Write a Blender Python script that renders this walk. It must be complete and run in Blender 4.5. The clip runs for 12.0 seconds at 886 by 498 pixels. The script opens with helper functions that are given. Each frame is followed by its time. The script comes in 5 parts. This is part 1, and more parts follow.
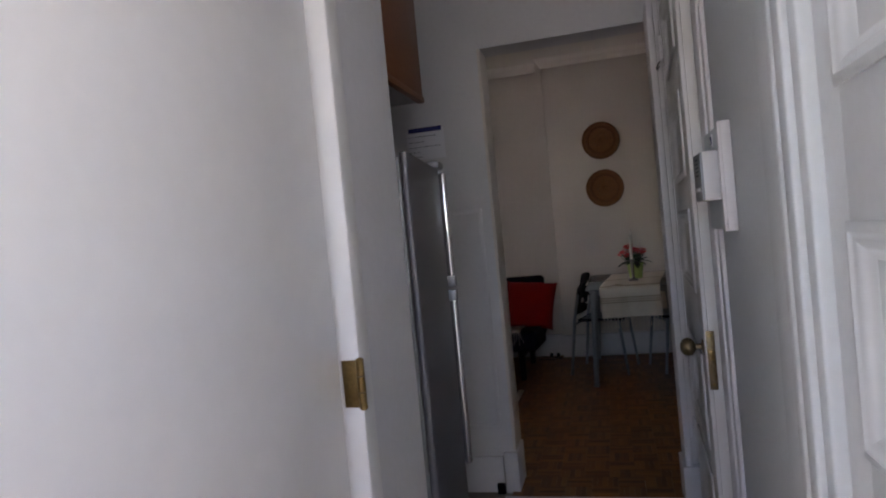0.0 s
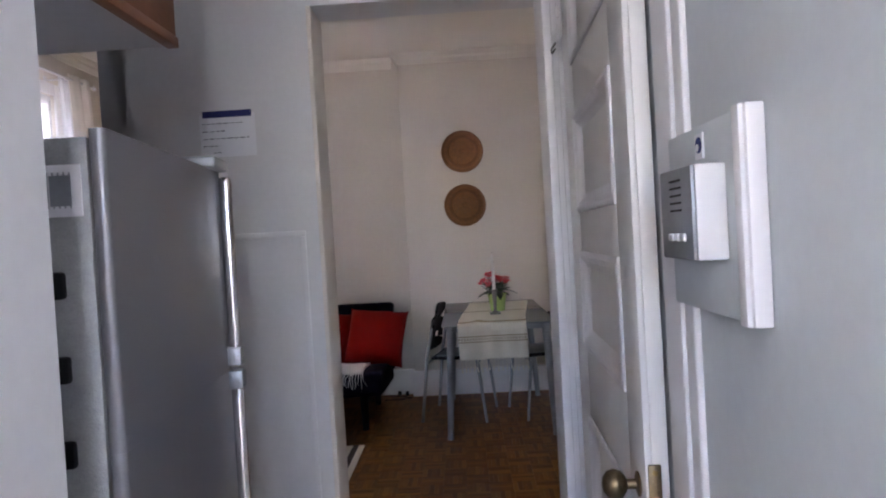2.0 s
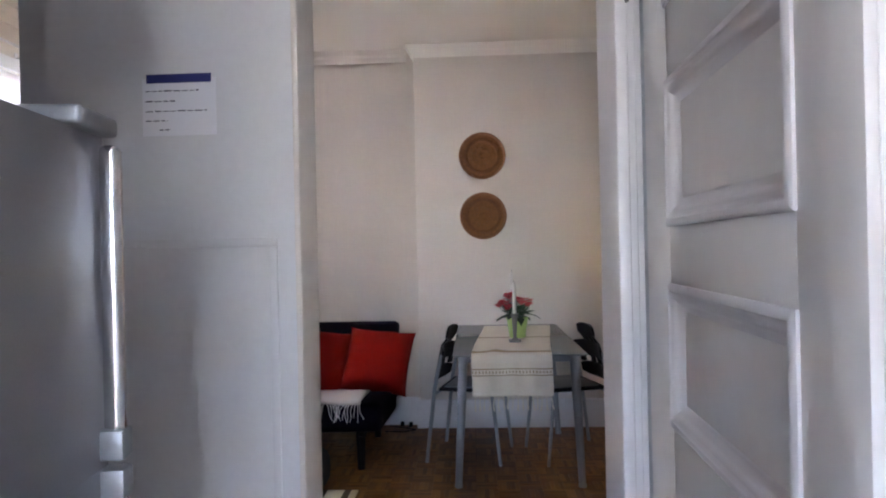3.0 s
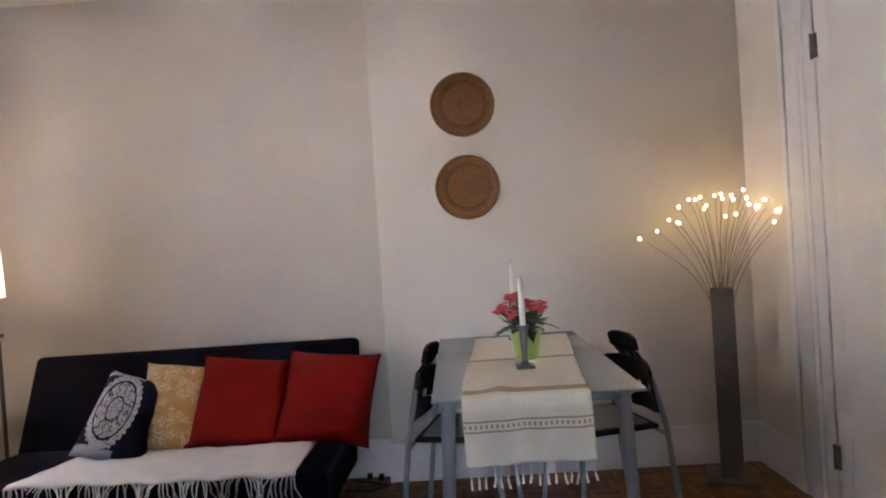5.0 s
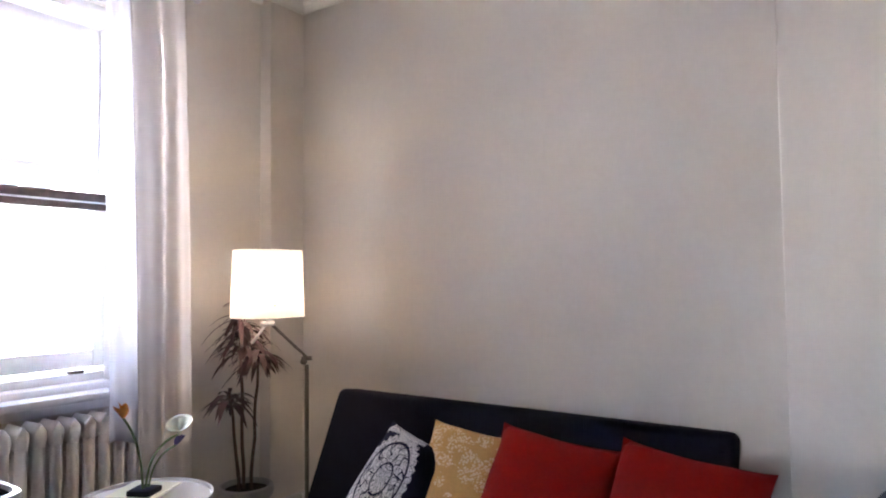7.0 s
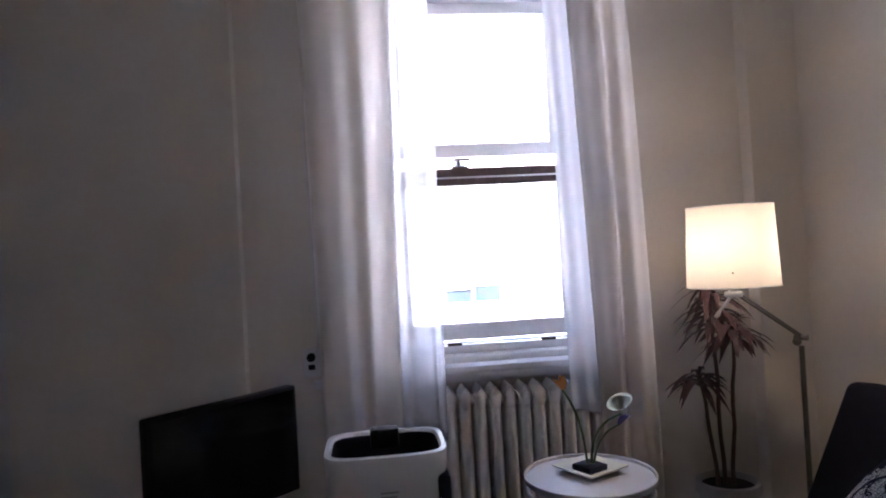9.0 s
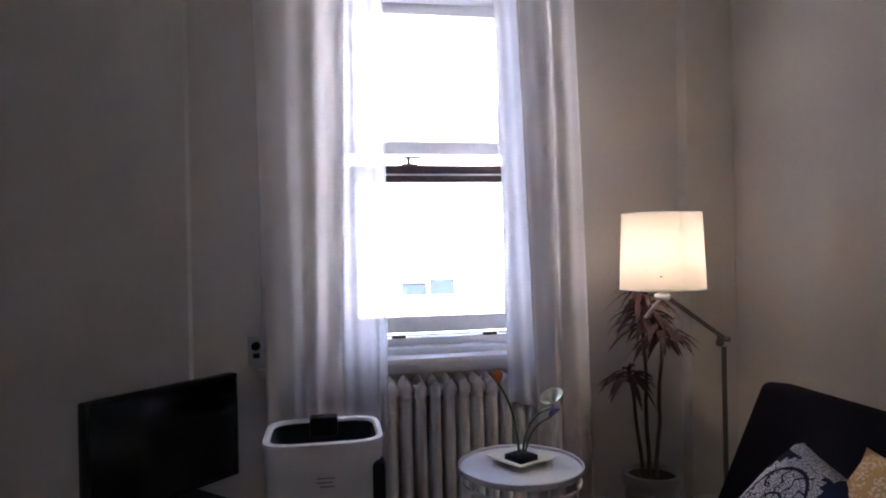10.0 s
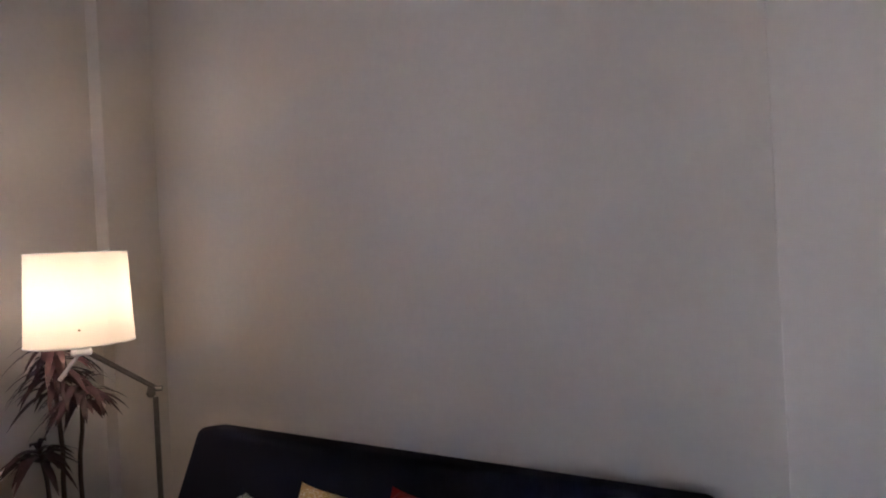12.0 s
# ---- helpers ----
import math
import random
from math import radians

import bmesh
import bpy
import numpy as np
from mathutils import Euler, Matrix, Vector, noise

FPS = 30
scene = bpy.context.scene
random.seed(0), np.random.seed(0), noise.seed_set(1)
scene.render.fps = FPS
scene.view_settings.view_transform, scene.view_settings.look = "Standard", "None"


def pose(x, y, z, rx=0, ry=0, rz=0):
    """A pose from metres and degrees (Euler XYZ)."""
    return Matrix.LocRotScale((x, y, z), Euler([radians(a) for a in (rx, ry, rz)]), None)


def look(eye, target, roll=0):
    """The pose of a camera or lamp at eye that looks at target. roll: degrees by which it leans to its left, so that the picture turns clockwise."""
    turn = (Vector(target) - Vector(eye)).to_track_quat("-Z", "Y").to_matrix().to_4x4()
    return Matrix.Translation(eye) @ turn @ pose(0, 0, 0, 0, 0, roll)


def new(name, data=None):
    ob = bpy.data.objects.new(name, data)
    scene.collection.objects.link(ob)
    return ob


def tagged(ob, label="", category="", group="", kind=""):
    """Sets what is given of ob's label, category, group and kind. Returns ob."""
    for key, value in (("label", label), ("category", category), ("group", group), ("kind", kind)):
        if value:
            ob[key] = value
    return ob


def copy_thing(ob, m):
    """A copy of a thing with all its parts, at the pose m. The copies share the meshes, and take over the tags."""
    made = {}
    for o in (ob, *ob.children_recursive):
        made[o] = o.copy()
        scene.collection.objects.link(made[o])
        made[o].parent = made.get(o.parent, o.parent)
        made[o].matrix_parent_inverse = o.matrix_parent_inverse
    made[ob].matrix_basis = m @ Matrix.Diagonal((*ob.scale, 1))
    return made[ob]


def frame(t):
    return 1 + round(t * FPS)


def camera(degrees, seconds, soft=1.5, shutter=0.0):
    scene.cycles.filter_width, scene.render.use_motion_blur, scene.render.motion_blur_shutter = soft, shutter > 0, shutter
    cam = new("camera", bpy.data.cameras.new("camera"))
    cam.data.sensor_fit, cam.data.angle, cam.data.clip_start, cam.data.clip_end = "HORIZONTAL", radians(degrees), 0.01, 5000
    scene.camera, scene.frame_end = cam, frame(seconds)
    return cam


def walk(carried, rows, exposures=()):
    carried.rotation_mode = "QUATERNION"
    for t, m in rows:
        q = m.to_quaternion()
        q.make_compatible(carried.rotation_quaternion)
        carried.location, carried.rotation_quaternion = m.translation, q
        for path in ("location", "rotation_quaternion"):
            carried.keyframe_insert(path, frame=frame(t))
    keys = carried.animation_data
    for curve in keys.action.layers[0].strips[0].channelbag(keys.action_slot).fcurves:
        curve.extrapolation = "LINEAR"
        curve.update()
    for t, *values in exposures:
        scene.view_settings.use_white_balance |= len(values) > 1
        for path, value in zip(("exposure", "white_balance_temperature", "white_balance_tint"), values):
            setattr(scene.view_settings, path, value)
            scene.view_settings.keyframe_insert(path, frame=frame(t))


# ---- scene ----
cam = camera(68.2, 12.0, soft=2.0)

# the walk: seconds, eye, target, roll
PATH = [
    (0, (0.017, -0.254, 1.219), (-0.482, 1.682, 1.188), -5.4),
    (0.5, (-0.008, -0.094, 1.227), (-0.236, 1.892, 1.146), -4.7),
    (1, (-0.089, 0.091, 1.256), (-0.152, 2.089, 1.217), -5.2),
    (1.5, (-0.086, 0.31, 1.281), (-0.08, 2.31, 1.268), -4.1),
    (2, (-0.043, 0.613, 1.297), (-0.102, 2.612, 1.26), -3.3),
    (2.5, (-0.045, 0.883, 1.286), (-0.196, 2.876, 1.227), -2.1),
    (3, (-0.077, 1.183, 1.309), (-0.17, 3.181, 1.309), -1.2),
    (3.2, (-0.105, 1.317, 1.316), (-0.202, 3.314, 1.276), -2.1),
    (4.8, (-0.133, 2.356, 1.293), (-0.097, 4.355, 1.236), -4.7),
    (5, (-0.089, 2.487, 1.27), (-0.125, 4.486, 1.245), -3.8),
    (5.5, (-0.073, 2.829, 1.266), (-0.375, 4.806, 1.31), -2.8),
    (6, (-0.113, 3.15, 1.28), (-0.583, 5.093, 1.343), -3.4),
    (6.5, (-0.18, 3.391, 1.315), (-0.921, 5.247, 1.368), -3.7),
    (6.7, (-0.188, 3.495, 1.285), (-1.102, 5.272, 1.366), -2.3),
    (8.3, (-0.198, 4.218, 1.313), (-2.014, 5.056, 1.365), -2.7),
    (8.5, (-0.224, 4.23, 1.295), (-2.122, 4.854, 1.387), -3.0),
    (9, (-0.226, 4.27, 1.297), (-2.214, 4.492, 1.321), -3.1),
    (9.5, (-0.189, 4.278, 1.314), (-2.179, 4.465, 1.363), -1.7),
    (10, (-0.146, 4.308, 1.307), (-2.116, 4.655, 1.304), -1.1),
    (10.5, (-0.17, 4.283, 1.321), (-1.986, 5.12, 1.278), -2.3),
    (11, (-0.179, 4.26, 1.338), (-1.736, 5.515, 1.295), -3.9),
    (11.5, (-0.243, 4.281, 1.38), (-1.537, 5.807, 1.349), -2.4),
    (12, (-0.354, 4.405, 1.375), (-1.412, 6.102, 1.373), -3.0),
]
walk(cam, [(t, look(eye, target, roll)) for t, eye, target, roll in PATH],
     [(0, 3.12, 6700, 22), (0.5, 3.52, 6700, 22), (1.0, 3.89, 6600, 23), (1.5, 4.27, 6420, 22), (2.0, 4.6, 6350, 22), (2.5, 4.79, 6300, 21), (3.2, 5.22, 6250, 20), (4.8, 5.15, 6450, 20), (5.5, 5.3, 6450, 20), (6.7, 5.43, 6150, 18), (8.3, 4.36, 5700, 20), (9.6, 4.21, 5720, 21), (10.5, 3.82, 5720, 20), (11.0, 3.55, 5800, 20), (12, 4.35, 6000, 22)])
ENTRY_W, SIDE_W, LAMP_W, LED, SKY = 0.05, 1.3, 0.155, 0.8, 0.15

# ---- world, sun and large lights ----
world = bpy.data.worlds.new("sky")
scene.world = world
world.use_nodes = True
wn = world.node_tree.nodes
sky = wn.new("ShaderNodeTexSky")
sky.sky_type, sky.sun_disc = 'NISHITA', False
sky.sun_elevation, sky.sun_rotation = radians(32), radians(90)
world.node_tree.links.new(sky.outputs[0], wn["Background"].inputs[0])
wn["Background"].inputs[1].default_value = SKY
sun_data = bpy.data.lights.new("sun", 'SUN')
sun_data.energy, sun_data.angle, sun_data.color = 5.0, radians(0.5), (1.0, 0.95, 0.88)
sun = new("sun", sun_data)
sun.matrix_world = look((12, -1, 7.5), (0, 0, 0))


def area_lamp(name, eye, target, sx, sy, watts, color):
    d = bpy.data.lights.new(name, 'AREA')
    d.shape, d.size, d.size_y, d.energy, d.color = 'RECTANGLE', sx, sy, watts, color
    ob = new(name, d)
    ob.matrix_world = look(eye, target)
    return ob


# unseen lamps behind the start stand in for daylight, in two added openings
area_lamp("entry_fill", (-0.35, -2.52, 1.85), (-0.35, 0, 1.75), 1.1, 0.95, ENTRY_W, (0.80, 0.92, 1.0))
area_lamp("entry_side_fill", (0.36, -1.15, 1.86), (-1.0, -1.15, 1.82), 1.0, 1.05, SIDE_W, (1.0, 0.96, 0.96))
bulb_data = bpy.data.lights.new("lamp_bulb", 'POINT')
bulb_data.energy, bulb_data.color, bulb_data.shadow_soft_size = LAMP_W, (1.0, 0.78, 0.50), 0.03
bulb = new("lamp_bulb", bulb_data)
bulb.location = (-2.40, 5.53, 1.28)


# ---- materials ----
def nodes_of(m):
    return m.node_tree.nodes, m.node_tree.links


def mat(name, base, rough=0.5, metal=0.0, var=0.06, big=1.5, fine=60.0, bump=0.08, dist=0.002, spec=0.5):
    """A surface with colour variation at two scales and a fine relief."""
    m = bpy.data.materials.new(name)
    m.use_nodes = True
    n, l = nodes_of(m)
    b = n["Principled BSDF"]
    b.inputs["Roughness"].default_value = rough
    b.inputs["Metallic"].default_value = metal
    b.inputs["Specular IOR Level"].default_value = spec
    tc = n.new("ShaderNodeTexCoord")
    n1, n2 = n.new("ShaderNodeTexNoise"), n.new("ShaderNodeTexNoise")
    n1.inputs["Scale"].default_value, n2.inputs["Scale"].default_value = big, fine
    n1.inputs["Detail"].default_value = n2.inputs["Detail"].default_value = 4
    l.new(tc.outputs["Object"], n1.inputs["Vector"])
    l.new(tc.outputs["Object"], n2.inputs["Vector"])
    add = n.new("ShaderNodeMath")
    add.operation = 'ADD'
    l.new(n1.outputs["Fac"], add.inputs[0])
    l.new(n2.outputs["Fac"], add.inputs[1])
    mr = n.new("ShaderNodeMapRange")
    mr.inputs["From Min"].default_value, mr.inputs["From Max"].default_value = 0.6, 1.4
    mr.inputs["To Min"].default_value, mr.inputs["To Max"].default_value = 1 - var, 1 + var
    l.new(add.outputs[0], mr.inputs["Value"])
    hsv = n.new("ShaderNodeHueSaturation")
    hsv.inputs["Color"].default_value = (*base, 1)
    l.new(mr.outputs["Result"], hsv.inputs["Value"])
    l.new(hsv.outputs["Color"], b.inputs["Base Color"])
    rr = n.new("ShaderNodeMapRange")
    rr.inputs["To Min"].default_value, rr.inputs["To Max"].default_value = max(rough - 0.08, 0.03), min(rough + 0.08, 1)
    l.new(n1.outputs["Fac"], rr.inputs["Value"])
    l.new(rr.outputs["Result"], b.inputs["Roughness"])
    if bump:
        bp = n.new("ShaderNodeBump")
        bp.inputs["Strength"].default_value, bp.inputs["Distance"].default_value = bump, dist
        l.new(n2.outputs["Fac"], bp.inputs["Height"])
        l.new(bp.outputs["Normal"], b.inputs["Normal"])
    return m


def woven(m, scale=260.0, strength=0.35):
    """Adds a weave relief to a cloth material."""
    n, l = nodes_of(m)
    tc = n.new("ShaderNodeTexCoord")
    w1, w2 = n.new("ShaderNodeTexWave"), n.new("ShaderNodeTexWave")
    w1.bands_direction, w2.bands_direction = 'X', 'Z'
    for w in (w1, w2):
        w.inputs["Scale"].default_value = scale
        w.inputs["Distortion"].default_value = 0.6
        l.new(tc.outputs["Object"], w.inputs["Vector"])
    mx = n.new("ShaderNodeMath")
    mx.operation = 'MAXIMUM'
    l.new(w1.outputs["Fac"], mx.inputs[0])
    l.new(w2.outputs["Fac"], mx.inputs[1])
    bp = n.new("ShaderNodeBump")
    bp.inputs["Strength"].default_value, bp.inputs["Distance"].default_value = strength, 0.001
    l.new(mx.outputs[0], bp.inputs["Height"])
    l.new(bp.outputs["Normal"], n["Principled BSDF"].inputs["Normal"])
    return m


WALL = mat("wall_paint", (0.725, 0.675, 0.622), 0.62, var=0.035, big=0.9, fine=45, bump=0.12, dist=0.003)
HALLWALL = mat("hall_paint", (0.69, 0.685, 0.70), 0.5, var=0.04, big=1.2, fine=50, bump=0.12, dist=0.003)
# cool wall colour; on the side door and casing it holds dimmer, bluish light
HALLEAST = mat("cool_dim_hall_paint", (0.60, 0.645, 0.665), 0.42, var=0.04, big=1.2, fine=50, bump=0.12, dist=0.003)
CEIL = mat("ceiling_paint", (0.80, 0.77, 0.72), 0.75, var=0.03, bump=0.1)
TRIM = mat("gloss_trim_paint", (0.74, 0.73, 0.75), 0.32, var=0.04, big=5, fine=30, bump=0.1, dist=0.003)
DOORW = mat("door_paint", (0.76, 0.75, 0.74), 0.36, var=0.03, big=3, fine=25, bump=0.08, dist=0.003)
BRASS = mat("aged_brass", (0.27, 0.18, 0.07), 0.34, 1.0, var=0.25, big=40, fine=150)
DBRASS = mat("dark_brass", (0.22, 0.16, 0.09), 0.38, 1.0, var=0.3, big=40, fine=150)
STEEL = mat("brushed_steel", (0.55, 0.55, 0.56), 0.28, 1.0, var=0.1, big=20, fine=200)
CHROME = mat("polished_chrome", (0.8, 0.8, 0.82), 0.12, 1.0, var=0.05)
FRIDGE = mat("silver_fridge_paint", (0.25, 0.25, 0.275), 0.44, 0.5, var=0.06, big=2, fine=300, bump=0.03)
FRIDGE_SIDE = mat("textured_grey_enamel", (0.34, 0.35, 0.36), 0.45, 0.3, var=0.15, big=60, fine=380, bump=0.4)
GREYM = mat("grey_metal_paint", (0.30, 0.32, 0.35), 0.38, 0.5, var=0.08, big=10, fine=120)
BLACKP = mat("black_plastic", (0.008, 0.008, 0.011), 0.5, var=0.15, big=15, fine=150, spec=0.2)
NAVY = woven(mat("navy_cotton", (0.008, 0.0075, 0.018), 0.92, var=0.25, big=4, fine=120, spec=0.15))
RED = woven(mat("red_cotton", (0.24, 0.009, 0.006), 0.9, var=0.16, big=6, fine=110, spec=0.15))
CREAM = woven(mat("cream_cotton", (0.80, 0.75, 0.65), 0.9, var=0.07, big=9, fine=140, spec=0.15))
WHITEC = woven(mat("white_cotton", (0.74, 0.70, 0.66), 0.9, var=0.08, big=9, fine=140, spec=0.15))
TANSTRIPE = woven(mat("taupe_stripe_cotton", (0.44, 0.36, 0.24), 0.9, var=0.12, big=9, fine=140, spec=0.15))
GREENP = mat("lime_glazed_pot", (0.36, 0.50, 0.14), 0.35, var=0.08, big=12)
LEAFG = mat("dark_green_leaf", (0.022, 0.05, 0.02), 0.45, var=0.35, big=30, fine=90)
PETAL = mat("red_petal", (0.85, 0.07, 0.09), 0.55, var=0.3, big=35, fine=120)
WAX = mat("white_wax", (0.83, 0.80, 0.77), 0.4, var=0.03)
PEWTER = mat("pewter", (0.20, 0.195, 0.19), 0.36, 0.9, var=0.15, big=40)
WICKER = mat("brown_wicker", (0.28, 0.118, 0.043), 0.62, var=0.28, big=60, fine=220, bump=0.6)
LAMPM = mat("dull_steel", (0.20, 0.18, 0.17), 0.42, 0.8, var=0.1)
WICKERD = mat("dark_wicker", (0.225, 0.094, 0.034), 0.62, var=0.28, big=60, fine=220, bump=0.6)
VASEM = mat("grey_concrete_vase", (0.15, 0.118, 0.105), 0.55, var=0.2, big=8, fine=90)
TWIG = mat("dry_twig", (0.34, 0.27, 0.18), 0.75, var=0.2, big=30)
PURPLE = mat("burgundy_leaf", (0.058, 0.024, 0.030), 0.5, var=0.45, big=25, fine=80)
STEM = mat("brown_cane", (0.10, 0.065, 0.05), 0.7, var=0.3, big=20, fine=90)
POTM = mat("pale_ceramic", (0.42, 0.40, 0.40), 0.4, var=0.12, big=8)
SOIL = mat("soil", (0.03, 0.022, 0.016), 0.95, var=0.4, big=30, fine=120, bump=0.6)
RADW = mat("radiator_enamel", (0.76, 0.73, 0.70), 0.36, var=0.07, big=9, fine=60)
WHITEP = mat("white_plastic", (0.72, 0.72, 0.74), 0.35, var=0.03, big=6)
DARKGAP = mat("dark_recess", (0.016, 0.018, 0.032), 0.7, var=0.2, spec=0.2)
SCREEN = mat("black_screen", (0.006, 0.006, 0.008), 0.16, var=0.1)
WOODDK = mat("cabinet_veneer", (0.21, 0.075, 0.032), 0.4, var=0.2, big=5, fine=60)
PALEBOT = mat("cabinet_melamine", (0.55, 0.54, 0.56), 0.45, var=0.04)
PAPER = mat("white_paper", (0.80, 0.80, 0.84), 0.8, var=0.02)
INK = mat("blue_ink", (0.02, 0.025, 0.16), 0.7, var=0.1)
INKD = mat("dark_ink", (0.06, 0.06, 0.09), 0.8, var=0.1)
TABLEG = mat("frosted_grey_glass", (0.24, 0.265, 0.275), 0.22, var=0.04, big=4, spec=0.6)
# unseen hall floor, darkened so that less light bounces off it
TILE = mat("low_bounce_floor", (0.27, 0.23, 0.19), 0.45, var=0.1, big=3, fine=40)
SASHW = mat("window_sash_paint", (0.78, 0.77, 0.79), 0.4, var=0.06, big=6)
SASHD = mat("weathered_brown_rail", (0.065, 0.035, 0.03), 0.6, var=0.5, big=25, fine=70)
FACADE = mat("cream_facade", (0.84, 0.81, 0.78), 0.85, var=0.05, big=0.6, fine=6)
FGLASS = mat("facade_glass", (0.020, 0.029, 0.036), 0.1, var=0.1, big=0.8, spec=0.2)
# unseen ground, made pale so that sunlight bounces up through the window
BOUNCE = mat("light_bouncing_ground", (0.33, 0.32, 0.30), 0.9, var=0.15, big=0.5, fine=8)
ORANGE = mat("orange_petal", (0.75, 0.26, 0.02), 0.55, var=0.12, big=40)
LILY = mat("white_petal", (0.80, 0.80, 0.66), 0.5, var=0.08, big=40)
VIOLET = mat("violet_petal", (0.06, 0.04, 0.22), 0.55, var=0.15, big=40)
FSTEM = mat("green_stem", (0.10, 0.16, 0.06), 0.5, var=0.2, big=30)
GREYFAB = woven(mat("grey_felt", (0.10, 0.105, 0.125), 0.95, var=0.2, big=10, fine=140, spec=0.15))


def parquet_material():
    m = mat("oak_parquet", (0.2, 0.1, 0.04), 0.42, var=0.25, big=7, fine=90, bump=0.15, spec=0.3)
    n, l = nodes_of(m)
    oi, ge = n.new("ShaderNodeObjectInfo"), n.new("ShaderNodeNewGeometry")
    ad, fr = n.new("ShaderNodeMath"), n.new("ShaderNodeMath")
    ad.operation, fr.operation = 'ADD', 'FRACT'
    l.new(oi.outputs["Random"], ad.inputs[0])
    l.new(ge.outputs["Random Per Island"], ad.inputs[1])
    l.new(ad.outputs[0], fr.inputs[0])
    ramp = n.new("ShaderNodeValToRGB")
    e = ramp.color_ramp.elements
    e[0].color, e[1].color = (0.115, 0.040, 0.009, 1), (0.27, 0.112, 0.028, 1)
    x = e.new(0.55)
    x.color = (0.185, 0.069, 0.016, 1)
    l.new(fr.outputs[0], ramp.inputs["Fac"])
    hs = [k for k in n if k.bl_idname == "ShaderNodeHueSaturation"][0]
    l.new(ramp.outputs["Color"], hs.inputs["Color"])
    return m


PARQ = parquet_material()


def cloth_through(name, base, through_amount, clear=0.0):
    """Thin cloth that lets light through: a mix of diffuse, translucent and clear gaps of the weave."""
    m = bpy.data.materials.new(name)
    m.use_nodes = True
    n, l = nodes_of(m)
    n.remove(n["Principled BSDF"])
    d, t, mix = n.new("ShaderNodeBsdfDiffuse"), n.new("ShaderNodeBsdfTranslucent"), n.new("ShaderNodeMixShader")
    tc, ns, hs = n.new("ShaderNodeTexCoord"), n.new("ShaderNodeTexNoise"), n.new("ShaderNodeHueSaturation")
    ns.inputs["Scale"].default_value, ns.inputs["Detail"].default_value = 8, 5
    mr = n.new("ShaderNodeMapRange")
    mr.inputs["To Min"].default_value, mr.inputs["To Max"].default_value = 0.92, 1.06
    hs.inputs["Color"].default_value = (*base, 1)
    l.new(tc.outputs["Object"], ns.inputs["Vector"])
    l.new(ns.outputs["Fac"], mr.inputs["Value"])
    l.new(mr.outputs["Result"], hs.inputs["Value"])
    for s in (d, t):
        l.new(hs.outputs["Color"], s.inputs["Color"])
    mix.inputs[0].default_value = through_amount
    l.new(d.outputs[0], mix.inputs[1])
    l.new(t.outputs[0], mix.inputs[2])
    last = mix
    if clear:
        c, m2 = n.new("ShaderNodeBsdfTransparent"), n.new("ShaderNodeMixShader")
        m2.inputs[0].default_value = clear
        l.new(mix.outputs[0], m2.inputs[1])
        l.new(c.outputs[0], m2.inputs[2])
        last = m2
    l.new(last.outputs[0], n["Material Output"].inputs["Surface"])
    return m


CURTAIN = cloth_through("cream_curtain_cloth", (0.91, 0.88, 0.86), 0.62)
SHEER = cloth_through("white_sheer_cloth", (0.90, 0.90, 0.94), 0.5, 0.35)
GATHERED = cloth_through("gathered_sheer_cloth", (0.89, 0.90, 0.95), 0.36, 0.06)
SHADE = cloth_through("ivory_shade_cloth", (0.84, 0.79, 0.73), 0.5)


def glass_material():
    m = bpy.data.materials.new("window_glass")
    m.use_nodes = True
    b = m.node_tree.nodes["Principled BSDF"]
    b.inputs["Roughness"].default_value = 0.02
    b.inputs["Transmission Weight"].default_value = 1.0
    b.inputs["IOR"].default_value = 1.45
    return m


GLASS = glass_material()


def glow(name, color, strength):
    m = bpy.data.materials.new(name)
    m.use_nodes = True
    b = m.node_tree.nodes["Principled BSDF"]
    b.inputs["Base Color"].default_value = (*color, 1)
    b.inputs["Emission Color"].default_value = (*color, 1)
    b.inputs["Emission Strength"].default_value = strength
    return m


BULB = glow("warm_led", (1.0, 0.74, 0.30), LED)


# ---- mesh helpers ----
def box(bm, x0, y0, z0, x1, y1, z1, bevel=0.0, seg=2, m=None):
    b = bmesh.new()
    bmesh.ops.create_cube(b, size=1)
    bmesh.ops.scale(b, vec=(x1 - x0, y1 - y0, z1 - z0), verts=b.verts)
    bmesh.ops.translate(b, vec=((x0 + x1) / 2, (y0 + y1) / 2, (z0 + z1) / 2), verts=b.verts)
    if bevel:
        bmesh.ops.bevel(b, geom=b.edges[:], offset=bevel, segments=seg, profile=0.5, affect='EDGES')
    if m is not None:
        b.transform(m)
    join(bm, b)


def join(bm, b):
    me = bpy.data.meshes.new("tmp")
    b.to_mesh(me)
    b.free()
    bm.from_mesh(me)
    bpy.data.meshes.remove(me)


def rod(bm, a, c, r0, r1=None, seg=12):
    a, c = Vector(a), Vector(c)
    b = bmesh.new()
    bmesh.ops.create_cone(b, cap_ends=True, segments=seg, radius1=r0, radius2=r0 if r1 is None else r1, depth=(c - a).length)
    b.transform(Matrix.Translation((a + c) / 2) @ (c - a).to_track_quat('Z', 'Y').to_matrix().to_4x4())
    join(bm, b)


